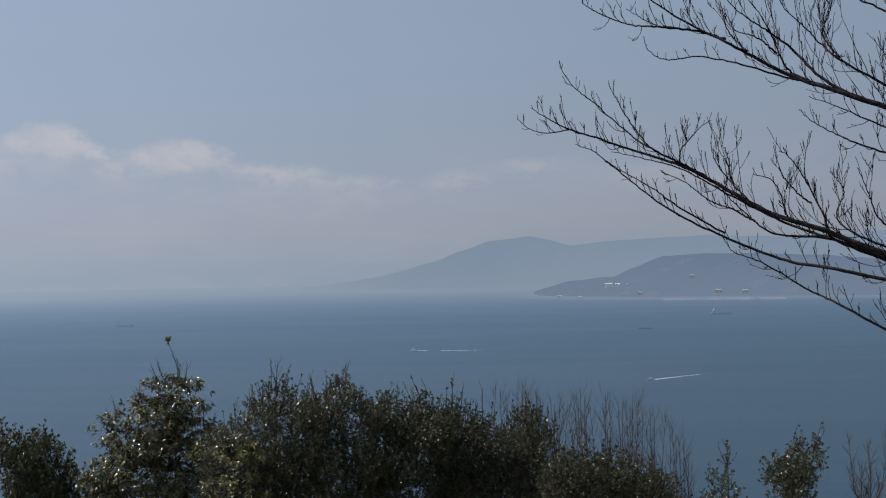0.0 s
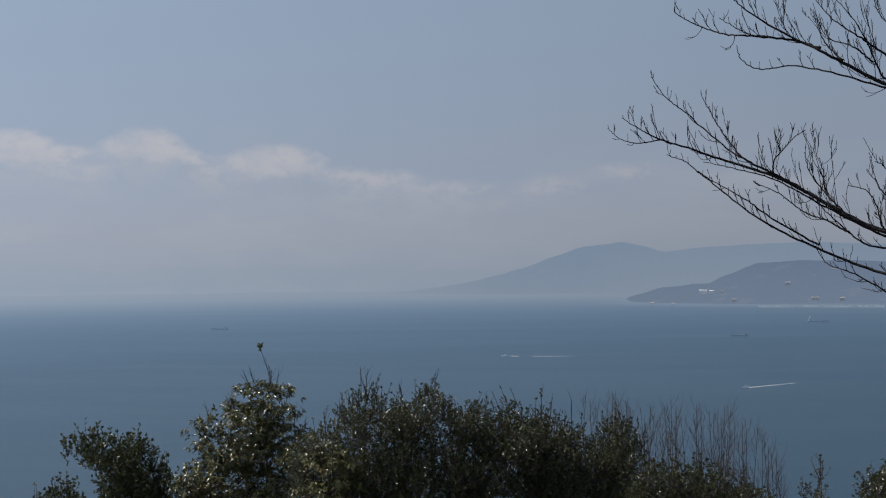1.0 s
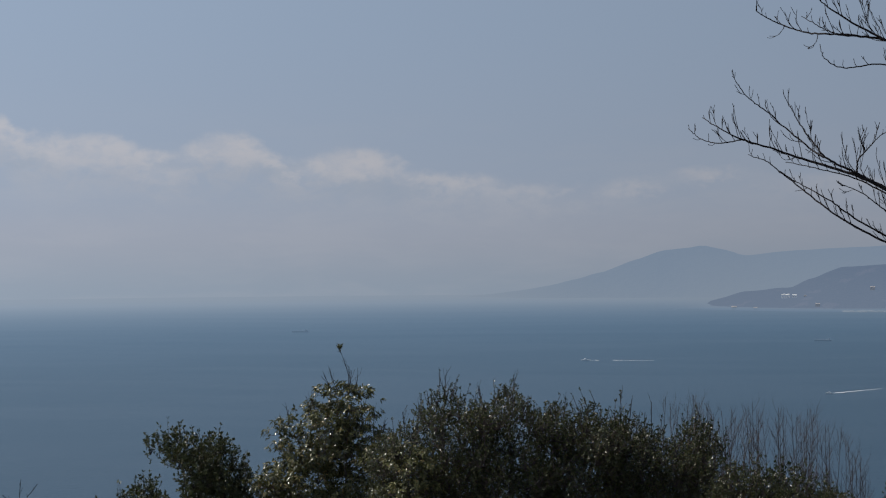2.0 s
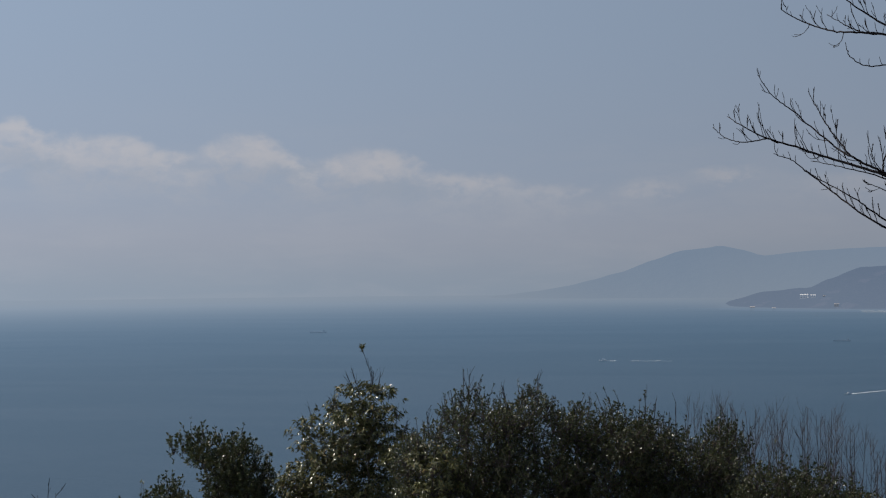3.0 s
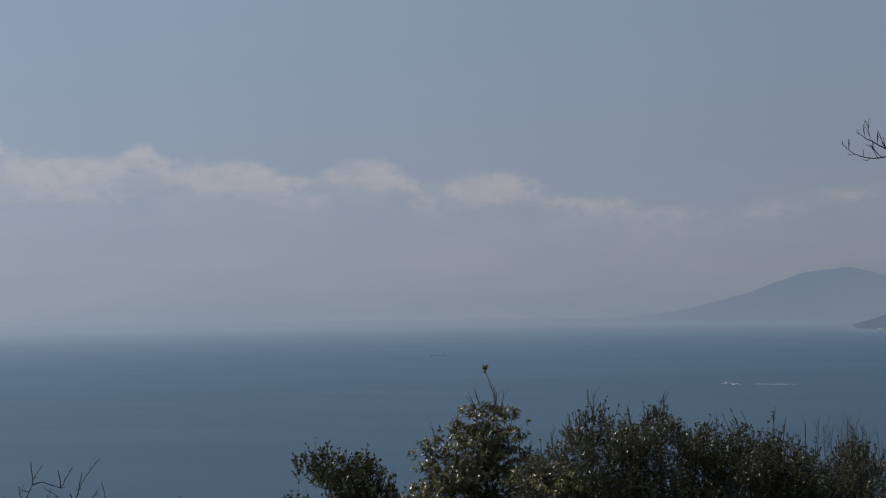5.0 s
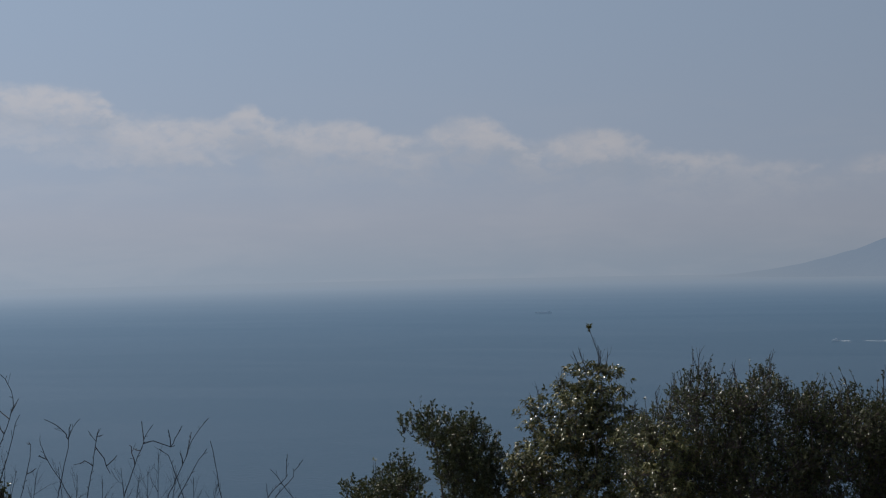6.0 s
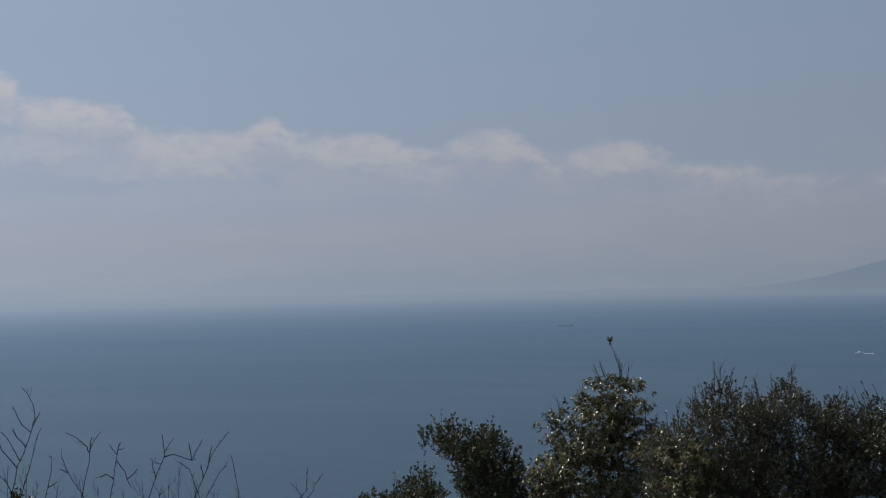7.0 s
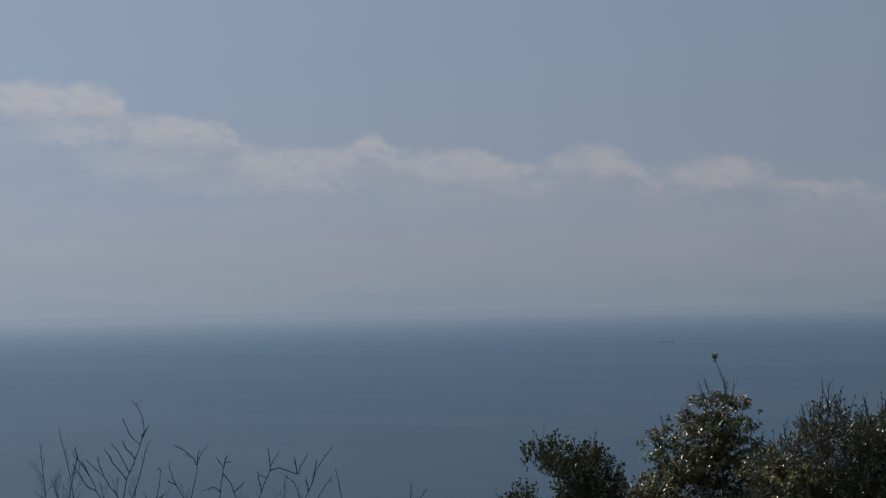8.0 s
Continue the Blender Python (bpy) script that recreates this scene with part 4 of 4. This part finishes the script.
limb(bare_tree, 0.022, 0.22, (-19.5, 4.0), (-15.15, 5.88), (-13.45, 7.45), (-12.48, 8.19), (-11.43, 8.97), (-10.6, 10.0), depth=0.3)
limb(bare_tree, 0.013, 0.22, (-14.4, 6.05), (-13.38, 6.6), (-13.0, 7.27), (-12.64, 8.14), (-12.19, 8.93), (-11.4, 9.9), depth=0.25)
limb(bare_tree, 0.014, 0.24, (-18.5, 4.9), (-15.35, 6.86), (-14.59, 7.5), (-14.0, 8.16), (-13.16, 9.03), (-12.9, 9.9), depth=0.2, every=0.045)
limb(bare_tree, 0.009, 0.20, (-12.9, 7.3), (-12.2, 7.9), (-11.4, 8.2), (-10.9, 8.8), depth=0.15, every=0.045)
limb(bare_tree, 0.009, 0.20, (-11.8, 7.4), (-11.1, 8.2), (-10.9, 9.0), depth=0.15, every=0.045)
limb(bare_tree, 0.009, 0.18, (-15.2, 7.0), (-14.6, 7.9), (-14.9, 8.8), (-14.6, 9.5), depth=0.15, every=0.045)
limb(bare_tree, 0.012, 0.12, (-19, 2.9), (-16.6, 3.5), (-15.31, 4.04), (-14.25, 4.62), (-13.69, 5.16))
limb(bare_tree, 0.012, 0.14, (-19, 3.6), (-16.8, 4.4), (-15.33, 5.1), (-14.06, 5.63), depth=0.1)
limb(bare_tree, 0.020, 0.22, (-24.2, 4.5), (-18.5, 7.8), (-16.6, 8.8), (-15.2, 9.5), (-13.8, 10.5), depth=0.3)
bare_bush(99, (-16.2, 15.0), [(-15.3, -7.1, 15.0), (-16.0, -7.4, 15.0), (-16.8, -7.2, 15.0), (-15.8, -8.2, 15.0)],
          "leafless shrub with reddish twigs at the slope's edge", BARK_RED, 0.004, 0.5, side=0.3)


# ---- boats and far buildings ----
def tapered_hull(length, beam, height):
    """A hull with a pointed bow and raised sheer, along x, bow at +x."""
    m = bmesh.new()
    rows = []
    for i in range(9):
        f = i / 8
        half = beam / 2 * (1 - max(0, (f - 0.55) / 0.45) ** 2) * (0.85 + 0.15 * min(1, f * 5))
        deck = height * (1 + 0.35 * max(0, f - 0.5) * 2)
        x = (f - 0.5) * length
        rows.append([m.verts.new(v) for v in ((x, -half, deck), (x * 0.96, -half * 0.7, -0.25), (x * 0.96, half * 0.7, -0.25), (x, half, deck))])
    for a, b in zip(rows, rows[1:]):
        for k in range(4):
            m.faces.new((a[k], a[(k + 1) % 4], b[(k + 1) % 4], b[k]))
    m.faces.new(rows[0])
    m.faces.new(list(reversed(rows[-1])))
    bmesh.ops.remove_doubles(m, verts=m.verts, dist=0.001)
    bmesh.ops.recalc_face_normals(m, faces=m.faces)
    data = bpy.data.meshes.new("hull")
    m.to_mesh(data)
    m.free()
    return data


def boxes(name, *spans):
    s = Soup(random.Random(1))
    for low, high in spans:
        s.box(low, high)
    m = s.mesh(name)
    return m


def on_sea(bearing, dip):
    p = polar(bearing, -dip, EYE / math.tan(radians(dip)))
    return Vector((p.x, p.y, 0.0))


def motor_boat(bearing, dip, heading, length, label):
    boat = thing("motor_boat", on_sea(bearing, dip), label, "boat", "boats on the bay")
    boat.rotation_euler.z = radians(heading)
    h = length * 0.11
    part("hull", tapered_hull(length, length * 0.27, h), WHITE, boat, "white painted hull")
    part("cabin", boxes("cabin", ((-length * 0.12, -length * 0.09, h), (length * 0.12, length * 0.09, h * 2.3))), WHITE, boat)
    part("window", boxes("window", ((length * 0.121, -length * 0.075, h * 1.5), (length * 0.125, length * 0.075, h * 2.1))), GLASS, boat, "dark windscreen")
    mast = Soup(random.Random(2))
    mast.tube([Vector((0, 0, h * 2.3)), Vector((0, 0, h * 4.2))], [0.06, 0.03], 6)
    part("mast", mast.mesh("mast"), WHITE, boat)
    return boat


def cargo_barge(bearing, dip, heading, length, label, mast=0.0):
    ship = thing("cargo_barge", on_sea(bearing, dip), label, "ship", "ships on the bay")
    ship.rotation_euler.z = radians(heading)
    h = length * 0.055
    part("hull", tapered_hull(length, length * 0.2, h), HULL, ship, "grey hull")
    part("hatch", boxes("hatch", ((-length * 0.22, -length * 0.07, h), (length * 0.3, length * 0.07, h * 1.4))), HULL, ship)
    part("wheelhouse", boxes("wheelhouse", ((-length * 0.42, -length * 0.07, h), (-length * 0.3, length * 0.07, h * 2.4)),
                             ((-length * 0.40, -length * 0.05, h * 2.4), (-length * 0.32, length * 0.05, h * 2.9))), HULL, ship)
    if mast:
        pole = Soup(random.Random(3))
        pole.tube([Vector((-length * 0.36, 0, h * 2.9)), Vector((-length * 0.36, 0, mast))], [0.5, 0.3], 6)
        part("mast", pole.mesh("mast"), WHITE, ship, "white mast")
    return ship


def wake(a, b, wide, seed, label, gaps=()):
    """A ragged strip of foam from a to b, wider and more broken toward b."""
    rng = random.Random(seed)
    d = b - a
    side = Vector((-d.y, d.x, 0)).normalized()
    s = Soup(rng)
    n = 260
    for i in range(n):
        f = rng.random() ** 1.5
        if any(lo < f < hi for lo, hi in gaps):
            continue
        c = a + d * f + side * rng.gauss(0, wide * (0.25 + 0.5 * f))
        r = rng.uniform(0.4, 1.0) * wide * (1.0 - 0.75 * f)
        k = len(s.verts)
        m = 7
        s.verts += [c + Vector((math.cos(t) * r * 2.6, math.sin(t) * r, 0.12)) * rng.uniform(0.7, 1.2) + Vector((0, 0, 0.05)) for t in (2 * math.pi * j / m for j in range(m))]
        s.verts.append(c + Vector((0, 0, 0.45)))
        s.faces += [(k + j, k + (j + 1) % m, k + m) for j in range(m)]
    return tagged(part("boat_wake", s.mesh("boat_wake"), FOAM), label, "wake", kind="stuff")


motor_boat(1.2, 3.88, 180, 10.0, "small white motor boat trailing a long wake")
wake(on_sea(1.1, 3.88), on_sea(-1.45, 3.89), 0.9, 1, "long thin white wake on the blue sea", ((0.16, 0.38),))
motor_boat(-7.98, 5.09, 205, 7.5, "small white speedboat with a foaming wake")
wake(on_sea(-8.05, 5.085), on_sea(-9.9, 4.88), 0.75, 2, "bright white wake slanting across the sea")
cargo_barge(-7.78, 3.11, 176, 25.0, "grey low cargo barge lying on the bay")
cargo_barge(-10.7, 2.57, 4, 40.0, "long grey barge with a thin white mast", 10.0)
cargo_barge(12.26, 2.70, 178, 30.0, "distant grey ship on the hazy sea")


def on_land(bearing, reach):
    p = polar(bearing, 0, reach)
    hit, spot, _, _ = bpy.data.objects["headland_backdrop"].ray_cast(Vector((p.x, p.y, 500)), Vector((0, 0, -1)))
    return Vector((p.x, p.y, spot.z if hit else 1.0))


def low_building(bearing, reach, size, roof, label, lift=0.0):
    at = on_land(bearing, reach)
    w_, d_, h_ = size
    house = thing("building", at, label, "building", "buildings on the headland")
    house.rotation_euler.z = radians(bearing)
    part("wall", boxes("wall", ((-w_ / 2, -d_ / 2, -6), (w_ / 2, d_ / 2, h_ + lift))), WHITE if roof is WHITE else PLASTER, house)
    m = bmesh.new()
    top = h_ + lift
    v = [m.verts.new(p) for p in ((-w_ / 2 - .4, -d_ / 2 - .5, top), (w_ / 2 + .4, -d_ / 2 - .5, top), (w_ / 2 + .4, d_ / 2 + .5, top), (-w_ / 2 - .4, d_ / 2 + .5, top),
                                  (-w_ / 2 - .4, 0, top + h_ * 0.3), (w_ / 2 + .4, 0, top + h_ * 0.3))]
    for f in ((0, 1, 5, 4), (2, 3, 4, 5), (0, 4, 3), (1, 2, 5), (3, 2, 1, 0)):
        m.faces.new([v[i] for i in f])
    data = bpy.data.meshes.new("roof")
    m.to_mesh(data)
    m.free()
    part("roof", data, roof, house)
    n = max(2, int(w_ / 6))
    for i in range(n):
        x = (i + 0.5) / n * w_ - w_ / 2
        part("window", boxes("window", ((x - 1.0, -d_ / 2 - 0.06, h_ * 0.35), (x + 1.0, -d_ / 2 - 0.02, h_ * 0.7))), WINDOW_GREY, house)
    return house


low_building(-6.42, 3600, (19, 12, 4.5), WHITE, "long white building on the wooded headland", 4)
low_building(-6.75, 3590, (11, 9, 4), WHITE, "white annex below the long building", 2)
low_building(-4.5, 3500, (12, 10, 7), ROOF, "white house near the shore")
low_building(-5.3, 3470, (9, 8, 5), ROOF, "small pale house near the shore")
low_building(-9.6, 3560, (11, 9, 6), ROOF, "pale farmhouse on the headland slope")
low_building(-10.6, 3450, (16, 9, 6), ROOF, "pale house with a grey roof behind the beach")
low_building(-11.6, 3455, (12, 9, 6), ROOF, "pale house behind the beach")
low_building(-7.6, 3440, (10, 8, 5), ROOF, "small house with a grey roof by the shore")


rng_houses = random.Random(8)
for k in range(3):
    low_building(rng_houses.uniform(-13.5, -3.6), rng_houses.uniform(3545, 3600) if k % 3 else rng_houses.uniform(3600, 3680), (rng_houses.uniform(5, 7), 5, rng_houses.uniform(2.4, 3.2)),
                 ROOF, "small distant house among trees on the headland")


def build_beach():
    rows = []
    for k in range(161):
        b = -8.5 - 4.6 * k / 160
        start = 3402 + 10 * noise.noise((b * 2.1, 0, 5)) - 6 + 3 * noise.noise((b * 9, 2, 0))
        depth = 9 + 8 * noise.noise((b * 1.7, 7, 0))
        rows.append([polar(b, 0, start + f * depth) + Vector((0, 0, z - EYE)) for f, z in ((0, 0.1), (0.35, 1.9), (1, 4.6))])
    sheet("beach", rows, SAND, "narrow strip of pale sand along the headland", "beach")


build_beach()
